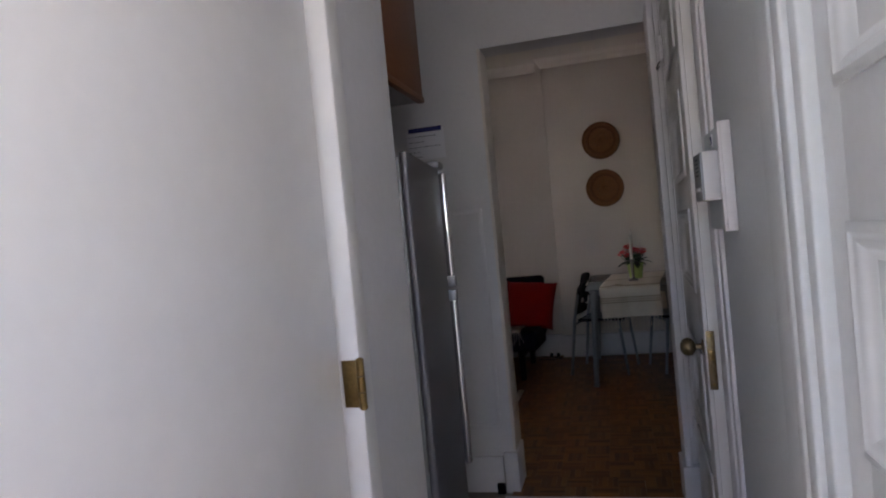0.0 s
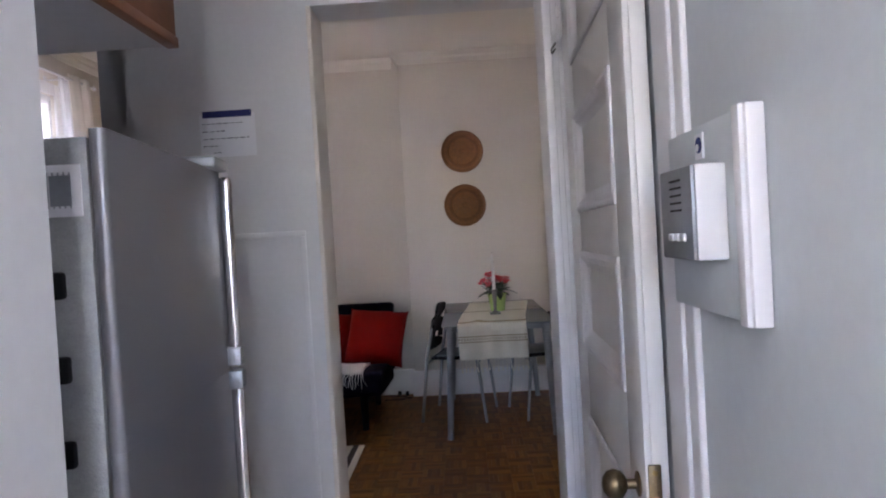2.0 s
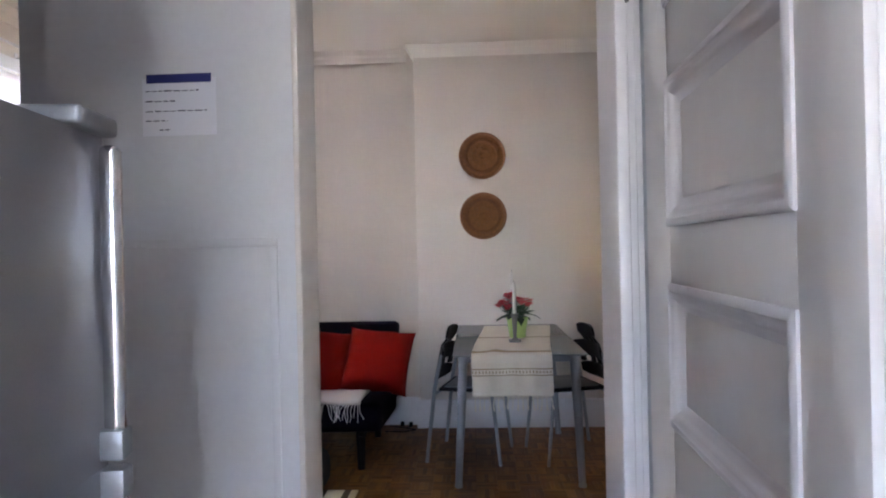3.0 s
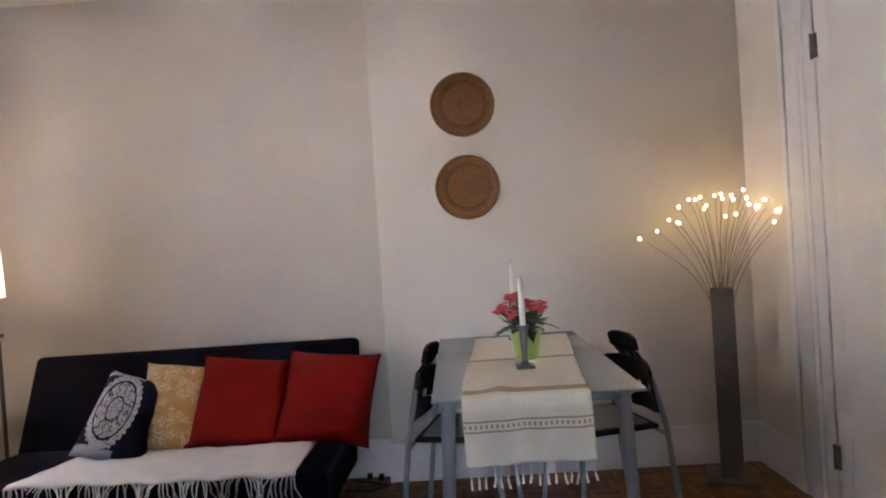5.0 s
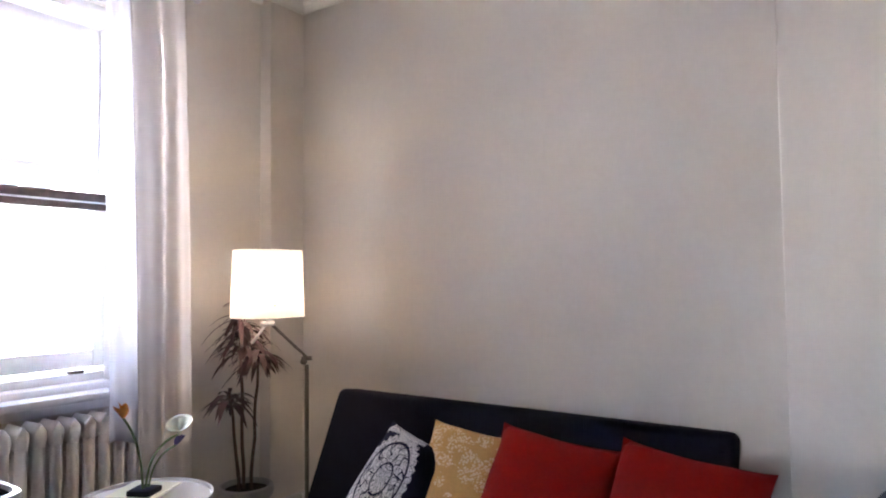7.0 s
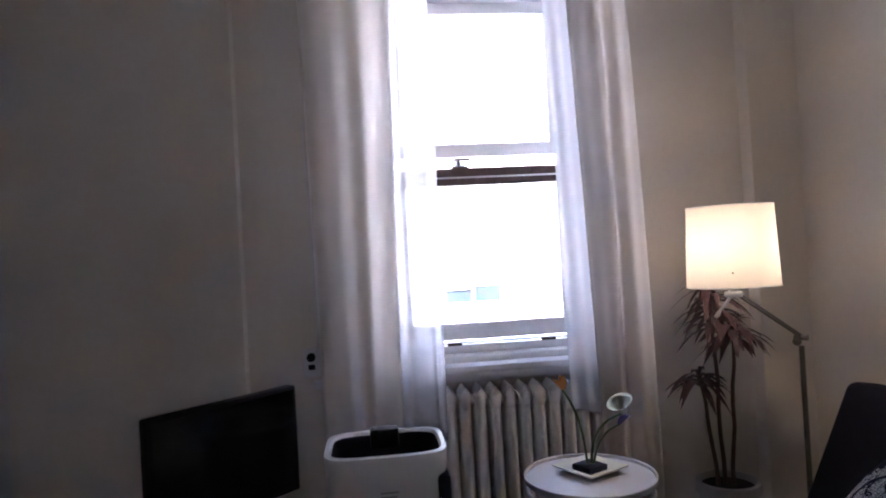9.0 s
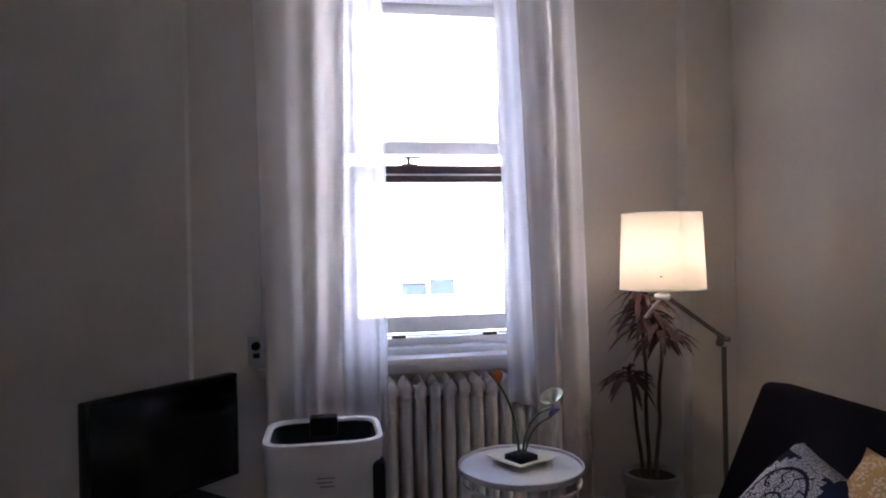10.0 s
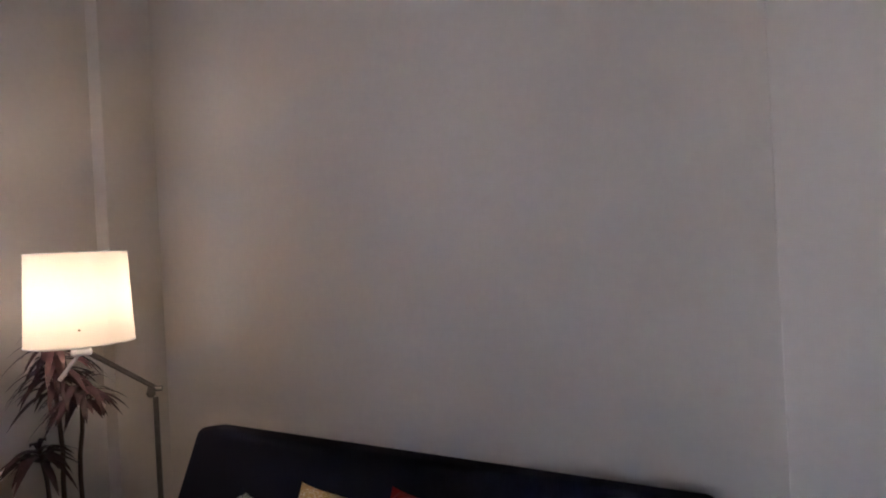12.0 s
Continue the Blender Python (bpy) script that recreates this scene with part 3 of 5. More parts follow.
# ---- outside ----
ground = struct("ground", [(-400, -400, -10.2, 400, 400, -10)], BOUNCE, "unseen street far below, pale to bounce sunlight into the room", "ground")
house = thing("apartment_building", "sunlit cream apartment building across the street", "building", pose(-15, 5, -10))
bm = bmesh.new()
box(bm, -8, -16, 0, -0.3, 18, 16)
part("wall", bm, FACADE, house)
bm = bmesh.new()
box(bm, -8.2, -16.3, 16, 0.15, 18.3, 16.4, bevel=0.05)
part("roof", bm, FACADE, house)
for fl in range(4):
    for k in range(10):
        y, z = -15.05 + 3.2 * k, 2.53 + 3.15 * fl
        bm = bmesh.new()
        for b in frame_bars(y - 0.08, y + 1.38, z - 0.05, z + 1.85, -0.30, -0.22, 0.09, 0.09, 0.09):
            box(bm, *b)
        box(bm, -0.30, y - 0.15, z + 1.85, -0.12, y + 1.45, z + 2.0)
        box(bm, -0.30, y + 0.62, z, -0.24, y + 0.68, z + 1.8)
        w = part("window", bm, FACADE, house, "", smooth=None)
        # sill in dark grey, so its colour draws the thin shadow line
        bm = bmesh.new()
        box(bm, -0.30, y - 0.1, z - 0.13, -0.08, y + 1.4, z - 0.05, bevel=0.01)
        part("sill", bm, GREYM, w, "sill coloured grey for its shadow line", smooth=None)
        bm = bmesh.new()
        box(bm, -0.31, y, z, -0.285, y + 1.3, z + 1.8)
        part("pane", bm, FGLASS, w, "", smooth=None)
        # grey bar put in as the shadow under the window head
        bm = bmesh.new()
        box(bm, -0.284, y + 0.02, z + 1.68, -0.20, y + 0.60, z + 1.79, bevel=0.01)
        part("head_shadow", bm, GREYM, w, "grey bar standing for the shadow under the window head", smooth=None)
        bm = bmesh.new()
        box(bm, -0.283, y + 0.01, z + 0.01, -0.270, y + 1.29, z + 1.38)
        part("blind", bm, FACADE, w, "pale drawn blind", smooth=None)

# ---- curtains ----
def curtain(name, label, y0t, y1t, y0b, y1b, z0, z1, x, folds, amp, material, seed, t=0.0015):
    rnd = random.Random(seed)
    ph = [rnd.uniform(0, 6.28) for _ in range(4)]
    bm = bmesh.new()

    def f(u, v):
        s = v ** 0.8
        y = (y0t + (y1t - y0t) * u) * (1 - s) + (y0b + (y1b - y0b) * u) * s
        a = amp * (0.55 + 0.6 * v)
        w = math.sin(folds * 6.283 * u + ph[0] + 0.25 * math.sin(1.4 * v + ph[1])) + 0.45 * math.sin(folds * 1.7 * 6.283 * u + ph[2] + 0.3 * v)
        return (x + a * w + 0.01 * math.sin(5 * v + ph[3]), y + 0.012 * math.sin(3 * v + 7 * u + ph[1]) * v, z1 + (z0 - z1) * v + 0.012 * math.sin(9 * u + ph[2]) * v)
    sheet(bm, f, int(folds * 14), 30)
    ob = tagged(part(name, bm, material, smooth=180), label, "curtain")
    return thick(ob, t)


curtain("curtain", "long cream cotton curtain hanging in soft folds beside the window", 4.04, 4.395, 4.095, 4.35, 0.06, 2.565, -2.668, 2.2, 0.022, CURTAIN, 3, 0.003)
curtain("curtain", "long cream cotton curtain hanging in soft folds beside the lamp", 5.06, 5.30, 5.14, 5.355, 0.06, 2.565, -2.668, 2.0, 0.020, CURTAIN, 5, 0.003)
curtain("sheer_curtain", "thin white sheer curtain panel at the window's edge", 4.35, 4.53, 4.34, 4.54, 0.60, 2.54, -2.694, 3, 0.006, SHEER, 7, 0.0008)
curtain("sheer_curtain", "white sheer curtain gathered at the window's side", 4.968, 5.17, 5.025, 5.25, 0.665, 2.54, -2.694, 3, 0.006, GATHERED, 9, 0.0008)
rail = thing("curtain_rod", "thin white metal curtain rod above the window", "curtain rod", pose(-2.680, 4.75, 2.53))
bm = bmesh.new()
rod(bm, (0, -0.78, 0), (0, 0.62, 0), 0.009)
part("pole", bm, WHITEP, rail)
for y in (-0.78, 0.62):
    bm = bmesh.new()
    ball(bm, (0, y, 0), 0.018)
    part("finial", bm, WHITEP, rail)
for y in (-0.74, 0.315):
    bm = bmesh.new()
    rod(bm, (0, y, 0), (-0.169, y, 0), 0.006)
    box(bm, -0.170, y - 0.015, -0.03, -0.166, y + 0.015, 0.03)
    part("bracket", bm, WHITEP, rail)

# ---- radiator ----
rad = thing("radiator", "white enamelled cast-iron column radiator under the window", "radiator", pose(-2.775, 4.515, 0))
bm = bmesh.new()
for dx in (-0.045, 0.0, 0.045):
    b = bmesh.new()
    bmesh.ops.create_cone(b, cap_ends=True, segments=10, radius1=0.017, radius2=0.017, depth=0.58)
    b.transform(Matrix.Translation((dx, 0, 0.43)) @ Matrix.Diagonal((1.05, 1.28, 1, 1)))
    join(bm, b)
for z in (0.13, 0.73):
    box(bm, -0.064, -0.021, z - 0.03, 0.064, 0.021, z + 0.035, bevel=0.014, seg=3)
    rod(bm, (0, -0.029, z), (0, 0.029, z), 0.024)
b = bmesh.new()
gable = [(-0.0215, 0.735), (0.0215, 0.735), (0.0215, 0.762), (0.0, 0.792), (-0.0215, 0.762)]
for x in (-0.062, 0.062):
    b.faces.new([b.verts.new((x, y, z)) for y, z in gable])
b.verts.ensure_lookup_table()
for i in range(5):
    b.faces.new([b.verts[k] for k in (i, (i + 1) % 5, (i + 1) % 5 + 5, i + 5)])
bmesh.ops.recalc_face_normals(b, faces=b.faces[:])
bmesh.ops.bevel(b, geom=b.edges[:], offset=0.006, segments=3, profile=0.5, affect='EDGES')
join(bm, b)
section = finish(bm, "section", 50)
section.materials.append(RADW)
for k in range(12):
    s = new("section", section)
    s.parent = rad
    s.matrix_basis = pose(0, 0.03 + 0.0585 * k, 0)
for k in (0, 11):
    bm = bmesh.new()
    for dx in (-0.045, 0.045):
        rod(bm, (dx, 0.03 + 0.0585 * k, 0), (dx, 0.03 + 0.0585 * k, 0.12), 0.02, 0.013)
    part("foot", bm, RADW, rad)
bm = bmesh.new()
rod(bm, (0, 0.70, 0.13), (0, 0.78, 0.13), 0.014)
rod(bm, (0, 0.78, 0), (0, 0.78, 0.17), 0.013)
ball(bm, (0, 0.78, 0.19), 0.026)
part("valve", bm, DBRASS, rad, "dark brass valve and pipe")

# ---- hall things ----
fr = thing("fridge", "silver-grey two-door fridge with a vertical chrome handle", "fridge", pose(-0.532, 1.755, 0, 0, 0, 6))
bm = bmesh.new()
box(bm, -0.62, -0.299, 0.02, -0.024, 0.272, 1.455, bevel=0.004)
part("body", bm, FRIDGE_SIDE, fr, "textured grey enamel fridge body")
for z0, z1 in ((0.06, 1.0358), (1.0362, 1.465)):
    bm = bmesh.new()
    b = bmesh.new()
    box(b, -0.022, -0.302, z0, 0.0, 0.272, z1)
    bmesh.ops.bevel(b, geom=[e for e in b.edges if abs(e.verts[0].co.z - e.verts[1].co.z) > 0.1], offset=0.009, segments=4, profile=0.5, affect='EDGES')
    join(bm, b)
    d = part("door", bm, FRIDGE, fr)
    bm = bmesh.new()
    lo_, hi_ = (z0 + 0.35, z1 - 0.01) if z0 < 0.5 else (z0 + 0.01, z1 - 0.012)
    box(bm, 0.0, 0.246, lo_, 0.026, 0.270, hi_, bevel=0.010, seg=4)
    part("handle", bm, CHROME, d, "long chrome handle")
    bm = bmesh.new()
    z_ = hi_ - 0.03 if z0 < 0.5 else lo_
    box(bm, -0.006, 0.240, z_, 0.029, 0.2745, z_ + 0.04, bevel=0.005)
    part("handle_mount", bm, GREYM, d, "grey handle mount")
bm = bmesh.new()
box(bm, -0.06, 0.17, 1.464, 0.018, 0.274, 1.489, bevel=0.007, seg=3)
part("hinge_cap", bm, GREYM, fr, "grey plastic hinge cap")
for q in ((-0.60, -0.25, 0), (-0.60, 0.25, 0), (-0.07, -0.25, 0), (-0.07, 0.25, 0)):
    bm = bmesh.new()
    rod(bm, q, (q[0], q[1], 0.06), 0.018)
    part("foot", bm, BLACKP, fr)
note = thing("fridge_note", "small white paper card with a grey pencil sketch on the fridge", "note", pose(-0.532, 1.755, 0, 0, 0, 6) @ pose(-0.06, -0.2992, 1.385))
bm = bmesh.new()
box(bm, -0.027, -0.0015, -0.034, 0.027, 0, 0.034)
part("sheet", bm, PAPER, note)
bm = bmesh.new()
box(bm, -0.013, -0.0022, -0.020, 0.014, -0.0014, 0.020)
for k in range(5):
    box(bm, -0.016 + 0.007 * k, -0.0024, -0.023, -0.0145 + 0.007 * k, -0.0016, 0.024)
part("drawing", bm, GREYM, note, "grey pencil sketch")
for z in (1.262, 1.152, 1.041):
    bm = bmesh.new()
    box(bm, -0.080, -0.312, z - 0.018, -0.059, -0.2985, z + 0.018, bevel=0.005)
    bm.transform(pose(-0.532, 1.755, 0, 0, 0, 6))
    tagged(part("fridge_magnet", bm, BLACKP), "black magnet on the side of the fridge", "magnet", "fridge magnets")

cab = thing("wall_cabinet", "brown veneered wall cabinet above the fridge", "cabinet", pose(-0.515, 1.306, 1.655))
bm = bmesh.new()
box(bm, -0.78, 0, 0.0, 0, 0.43, 0.70, bevel=0.002)
part("body", bm, WOODDK, cab)
bm = bmesh.new()
box(bm, -0.775, 0.004, -0.004, -0.02, 0.425, 0.001)
part("underside", bm, PALEBOT, cab, "pale grey melamine underside")
bm = bmesh.new()
box(bm, -0.018, 0.0, -0.006, 0.003, 0.433, 0.012, bevel=0.002)
part("edge_strip", bm, WOODDK, cab)

pn = thing("paper_notice", "white paper notice with a blue heading taped to the partition", "notice", pose(-0.80, 2.779, 1.68))
bm = bmesh.new()
box(bm, -0.093, -0.0018, -0.075, 0.093, 0, 0.068)
part("sheet", bm, PAPER, pn)
bm = bmesh.new()
box(bm, -0.082, -0.0026, 0.056, 0.082, -0.0012, 0.078)
part("heading_bar", bm, INK, pn, "dark blue heading strip")
rnd = random.Random(4)
for k, (a, b) in enumerate(((-0.085, 0.05), (-0.085, -0.01), (-0.085, 0.07), (-0.085, -0.03), (-0.05, -0.02))):
    bm = bmesh.new()
    x = a
    while x < b:
        w = rnd.uniform(0.008, 0.02)
        z = 0.035 - 0.026 * k + 0.0015 * k * k * 0.3
        box(bm, x, -0.0024, z, min(x + w, b), -0.0012, z + rnd.uniform(0.0018, 0.0032))
        x += w + 0.005
    part("text_line", bm, INKD, pn)

ic = thing("intercom", "grey-fronted white intercom box on a moulded wooden board", "intercom", pose(0.30, 1.36, 1.25))
bm = bmesh.new()
box(bm, -0.022, 0.0, -0.072, 0, 0.26, 0.174, bevel=0.002)
part("board", bm, HALLEAST, ic, "pale painted backing board")
bm = bmesh.new()
for q in ((-0.030, -0.009, 0.008), (-0.024, -0.015, 0.004)):
    box(bm, q[0], q[1], -0.075, -0.002, q[1] + q[2] + 0.012, 0.177, bevel=0.003)
part("moulding", bm, TRIM, ic)
bm = bmesh.new()
box(bm, -0.060, 0.047, 0.0, -0.022, 0.170, 0.118, bevel=0.004)
case = part("case", bm, WHITEP, ic, "white plastic case")
bm = bmesh.new()
box(bm, -0.065, 0.0485, 0.001, -0.058, 0.169, 0.117, bevel=0.003)
part("front_plate", bm, GREYM, case, "dark grey front plate")
for k in range(5):
    bm = bmesh.new()
    box(bm, -0.0665, 0.085, 0.062 + 0.0095 * k, -0.0645, 0.125, 0.0645 + 0.0095 * k)
    part("slot", bm, BLACKP, ic)
for k in range(3):
    bm = bmesh.new()
    box(bm, -0.069, 0.072 + 0.022 * k, 0.024, -0.0645, 0.088 + 0.022 * k, 0.034, bevel=0.002)
    part("button", bm, WHITEP, ic)
st = thing("round_sticker", "round dark blue sticker on a small white card", "sticker", pose(0.277, 1.487, 1.395))
bm = bmesh.new()
box(bm, -0.0015, -0.013, -0.015, 0.001, 0.015, 0.018)
part("card", bm, PAPER, st)
bm = turned([(0.0105, 0), (0.0105, 0.001), (0.002, 0.001)], pose(-0.0015, 0, 0.003, 0, -90, 0))
part("disc", bm, INK, st, "dark blue disc")
bm = turned([(0.005, 0), (0.005, 0.0006), (0.001, 0.0006)], pose(-0.0026, 0.003, 0.0, 0, -90, 0))
part("mark", bm, PAPER, st, "white mark")

# ---- sofa ----
sofa = thing("sofa", "low black-navy fabric sofa bed with a slanted back", "sofa", pose(-1.475, 5.4, 0))


def slab(bm, w, profile, bev=0.03):
    """A prism of a side profile (y, z), w wide, with rounded edges."""
    b = bmesh.new()
    a = [b.verts.new((-w / 2, y, z)) for y, z in profile]
    c = [b.verts.new((w / 2, y, z)) for y, z in profile]
    k = len(profile)
    for i in range(k):
        b.faces.new((a[i], a[(i + 1) % k], c[(i + 1) % k], c[i]))
    b.faces.new(a)
    b.faces.new(list(reversed(c)))
    bmesh.ops.recalc_face_normals(b, faces=b.faces[:])
    bmesh.ops.bevel(b, geom=b.edges[:], offset=bev, segments=4, profile=0.5, affect='EDGES')
    join(bm, b)


bm = bmesh.new()
slab(bm, 1.69, [(-0.44, 0.25), (-0.44, 0.42), (0.30, 0.36), (0.30, 0.20)], 0.035)
part("seat", bm, NAVY, sofa)
bm = bmesh.new()
slab(bm, 1.69, [(0.25, 0.33), (0.47, 0.80), (0.60, 0.78), (0.42, 0.25)], 0.03)
part("backrest", bm, NAVY, sofa)
for x in (-0.70, 0.70):
    bm = bmesh.new()
    box(bm, x - 0.025, -0.34, 0.19, x + 0.025, 0.40, 0.25, bevel=0.005)
    part("base_rail", bm, BLACKP, sofa)
    for y in (-0.32, 0.36):
        bm = bmesh.new()
        rod(bm, (x, y, 0), (x, y, 0.20), 0.022, 0.028)
        part("leg", bm, BLACKP, sofa)


def pillow(name, label, w, h, t, m, material, seed=1, corner=0.085):
    rnd = random.Random(seed)
    bm = bmesh.new()
    n = 18
    grid = {}
    for side in (1, -1):
        for i in range(n + 1):
            for j in range(n + 1):
                u, v = 2 * i / n - 1, 2 * j / n - 1
                rim = abs(u) == 1 or abs(v) == 1
                if rim and side == -1:
                    grid[(side, i, j)] = grid[(1, i, j)]
                    continue
                pull = 1 - corner * (1 - (u * v) ** 2) * (abs(u) ** 4 + abs(v) ** 4) / 1.2
                th = ((1 - abs(u) ** 2.8) * (1 - abs(v) ** 2.8)) ** 0.5
                wr = 0.05 * noise.noise(Vector((u * 2.2 + seed, v * 2.2, side * 3.1)))
                grid[(side, i, j)] = bm.verts.new((u * w / 2 * pull, side * t / 2 * th * (1 + 1.6 * wr) + 0.012 * noise.noise(Vector((u * 1.3, v * 1.3, seed))), v * h / 2 * pull))
    for side in (1, -1):
        for i in range(n):
            for j in range(n):
                q = [grid[(side, i, j)], grid[(side, i + 1, j)], grid[(side, i + 1, j + 1)], grid[(side, i, j + 1)]]
                bm.faces.new(q)
    ob = tagged(part(name, bm, material, smooth=180), label, "cushion", "sofa cushions")
    ob.matrix_basis = m
    return ob


def printed(name, ground, ink, mandala):
    """Cloth with a printed pattern: rings and petals, or scattered sprigs."""
    m = mat(name, ground, 0.9, var=0.12, big=8, fine=120, spec=0.15)
    n, l = nodes_of(m)
    b = n["Principled BSDF"]
    src = b.inputs["Base Color"].links[0].from_socket
    tc = n.new("ShaderNodeTexCoord")
    mp = n.new("ShaderNodeMapping")
    l.new(tc.outputs["Object"], mp.inputs["Vector"])
    sp = n.new("ShaderNodeSeparateXYZ")
    l.new(mp.outputs[0], sp.inputs[0])

    def math_(op, a, b_=None, c=None):
        k = n.new("ShaderNodeMath")
        k.operation = op
        for s, v in zip(k.inputs, (a, b_, c)):
            if v is None:
                continue
            if isinstance(v, (int, float)):
                s.default_value = v
            else:
                l.new(v, s)
        return k.outputs[0]
    vo = n.new("ShaderNodeTexVoronoi")
    l.new(mp.outputs[0], vo.inputs["Vector"])
    if mandala:
        xx, zz = math_('MULTIPLY', math_('ADD', sp.outputs[0], 0.045), 1.95), sp.outputs[2]
        r = math_('SQRT', math_('ADD', math_('MULTIPLY', xx, xx), math_('MULTIPLY', zz, zz)))
        a = math_('ARCTAN2', zz, xx)
        vo.inputs["Scale"].default_value = 120
        vo.feature = 'DISTANCE_TO_EDGE'
        lace = math_('GREATER_THAN', vo.outputs["Distance"], 0.065)
        petals = math_('ADD', 0.186, math_('MULTIPLY', math_('SINE', math_('MULTIPLY', a, 34)), 0.007))
        inside = math_('LESS_THAN', r, petals)
        ring1 = math_('LESS_THAN', math_('ABSOLUTE', math_('SUBTRACT', r, 0.142)), 0.0055)
        ring2 = math_('LESS_THAN', math_('ABSOLUTE', math_('SUBTRACT', r, 0.06)), 0.004)
        spokes = math_('GREATER_THAN', math_('SINE', math_('ADD', math_('MULTIPLY', a, 12), math_('SINE', math_('MULTIPLY', r, 150)))), -0.9)
        wide = math_('GREATER_THAN', r, 0.15)
        body = math_('MULTIPLY', inside, math_('MAXIMUM', math_('MULTIPLY', lace, spokes), math_('MULTIPLY', wide, lace)))
        notring = math_('SUBTRACT', 1, math_('MAXIMUM', ring1, ring2))
        edge = math_('GREATER_THAN', math_('ABSOLUTE', sp.outputs[2]), 0.172)
        fac = math_('MAXIMUM', math_('MULTIPLY', body, notring), math_('MULTIPLY', math_('MULTIPLY', edge, lace), math_('LESS_THAN', sp.outputs[0], 0.02)))
        front = math_('LESS_THAN', sp.outputs[1], 0.0)
        fac = math_('MULTIPLY', fac, front)
    else:
        vo.inputs["Scale"].default_value = 115
        ns = n.new("ShaderNodeTexNoise")
        ns.inputs["Scale"].default_value, ns.inputs["Detail"].default_value = 14, 3
        l.new(mp.outputs[0], ns.inputs["Vector"])
        fac = math_('MULTIPLY', math_('LESS_THAN', vo.outputs["Distance"], 0.46), math_('GREATER_THAN', ns.outputs["Fac"], 0.48))
    mx = n.new("ShaderNodeMix")
    mx.data_type = 'RGBA'
    l.new(math_('MULTIPLY', fac, 0.92), mx.inputs[0])
    l.new(src, mx.inputs[6])
    mx.inputs[7].default_value = (*ink, 1)
    l.new(mx.outputs[2], b.inputs["Base Color"])
    return m


MANDALA = printed("navy_cloth_white_print", (0.012, 0.014, 0.035), (0.62, 0.60, 0.60), True)
MUSTARD = printed("mustard_cloth_white_sprigs", (0.56, 0.33, 0.125), (0.74, 0.58, 0.38), False)

pillow("cushion", "plain red cotton cushion at the end of the sofa", 0.46, 0.48, 0.19, pose(-0.745, 5.625, 0.555, -36, 6, -2), RED, 2)
pillow("cushion", "plain red cotton cushion leaning between two others", 0.44, 0.48, 0.19, pose(-1.165, 5.610, 0.558, -36, 7, 5), RED, 3)
pillow("cushion", "mustard yellow cushion with a white sprig print", 0.34, 0.45, 0.19, pose(-1.465, 5.590, 0.562, -36, 8, 14), MUSTARD, 4)
pillow("cushion", "navy cushion with a white mandala print", 0.31, 0.44, 0.20, pose(-1.66, 5.475, 0.545, -37, 22, 12), MANDALA, 5)

# white throw on the seat, with a knotted fringe
throw = thing("throw_blanket", "white woven throw with a long fringe over the sofa seat", "throw", pose(-1.33, 5.2, 0.42))
bm = bmesh.new()


def throw_f(u, v):
    x = -0.53 + 1.08 * u + 0.03 * v * (1 if u > .5 else -1) * abs(2 * u - 1)
    s = v * 0.55
    y = 0.30 - s
    z = 0.012 + 0.006 * noise.noise(Vector((x * 6, y * 6, 2))) + 0.005 * noise.noise(Vector((x * 16, y * 9, 5)))
    edge = -0.235
    if y < edge:
        d = edge - y
        z -= d * 0.9
        y = edge - d * 0.35 - 0.01 * math.sin(x * 30)
    return (x, y - 0.03 * (u - 0.5), z - 0.081 * max(0, y + 0.24))


sheet(bm, throw_f, 40, 20)
thick(part("cloth", bm, WHITEC, throw, smooth=180), 0.006)
rnd = random.Random(8)
for k in range(84):
    bm = bmesh.new()
    u = (k + rnd.uniform(0.1, 0.9)) / 84
    p = Vector(throw_f(u, 1.0))
    lean = 0.03 * math.sin(k * 0.55) + rnd.uniform(-0.025, 0.025)
    q = p + Vector((lean * 0.5, -0.012 + rnd.uniform(-0.012, 0.006), -rnd.uniform(0.03, 0.05)))
    e = q + Vector((lean * 0.6 + rnd.uniform(-0.02, 0.02), rnd.uniform(-0.008, 0.004), -rnd.uniform(0.03, 0.065)))
    tube(bm, [p, p.lerp(q, 0.5) + Vector((lean * 0.15, -0.003, 0.002)), q, q.lerp(e, 0.5) + Vector((rnd.uniform(-0.006, 0.006), 0, 0)), e], 0.0030, 0.0020, 5)
    part("tassel", bm, WHITEC, throw)

# ---- table and what stands on it ----
TX0, TX1, TY0, TY1 = -0.20, 0.505, 4.618, 5.955
tab = thing("dining_table", "dining table with a frosted grey glass top and grey metal legs", "table", pose((TX0 + TX1) / 2, (TY0 + TY1) / 2, 0))
hx, hy = (TX1 - TX0) / 2, (TY1 - TY0) / 2
bm = bmesh.new()
box(bm, -hx, -hy, 0.738, hx, hy, 0.750, bevel=0.003)
part("glass_top", bm, TABLEG, tab, "frosted grey glass top")
bm = bmesh.new()
for s in (-1, 1):
    box(bm, s * (hx - 0.07) - 0.012, -hy + 0.09, 0.69, s * (hx - 0.07) + 0.012, hy - 0.09, 0.736, bevel=0.004)
    box(bm, -hx + 0.07, s * (hy - 0.12) - 0.012, 0.69, hx - 0.07, s * (hy - 0.12) + 0.012, 0.736, bevel=0.004)
part("frame", bm, GREYM, tab)
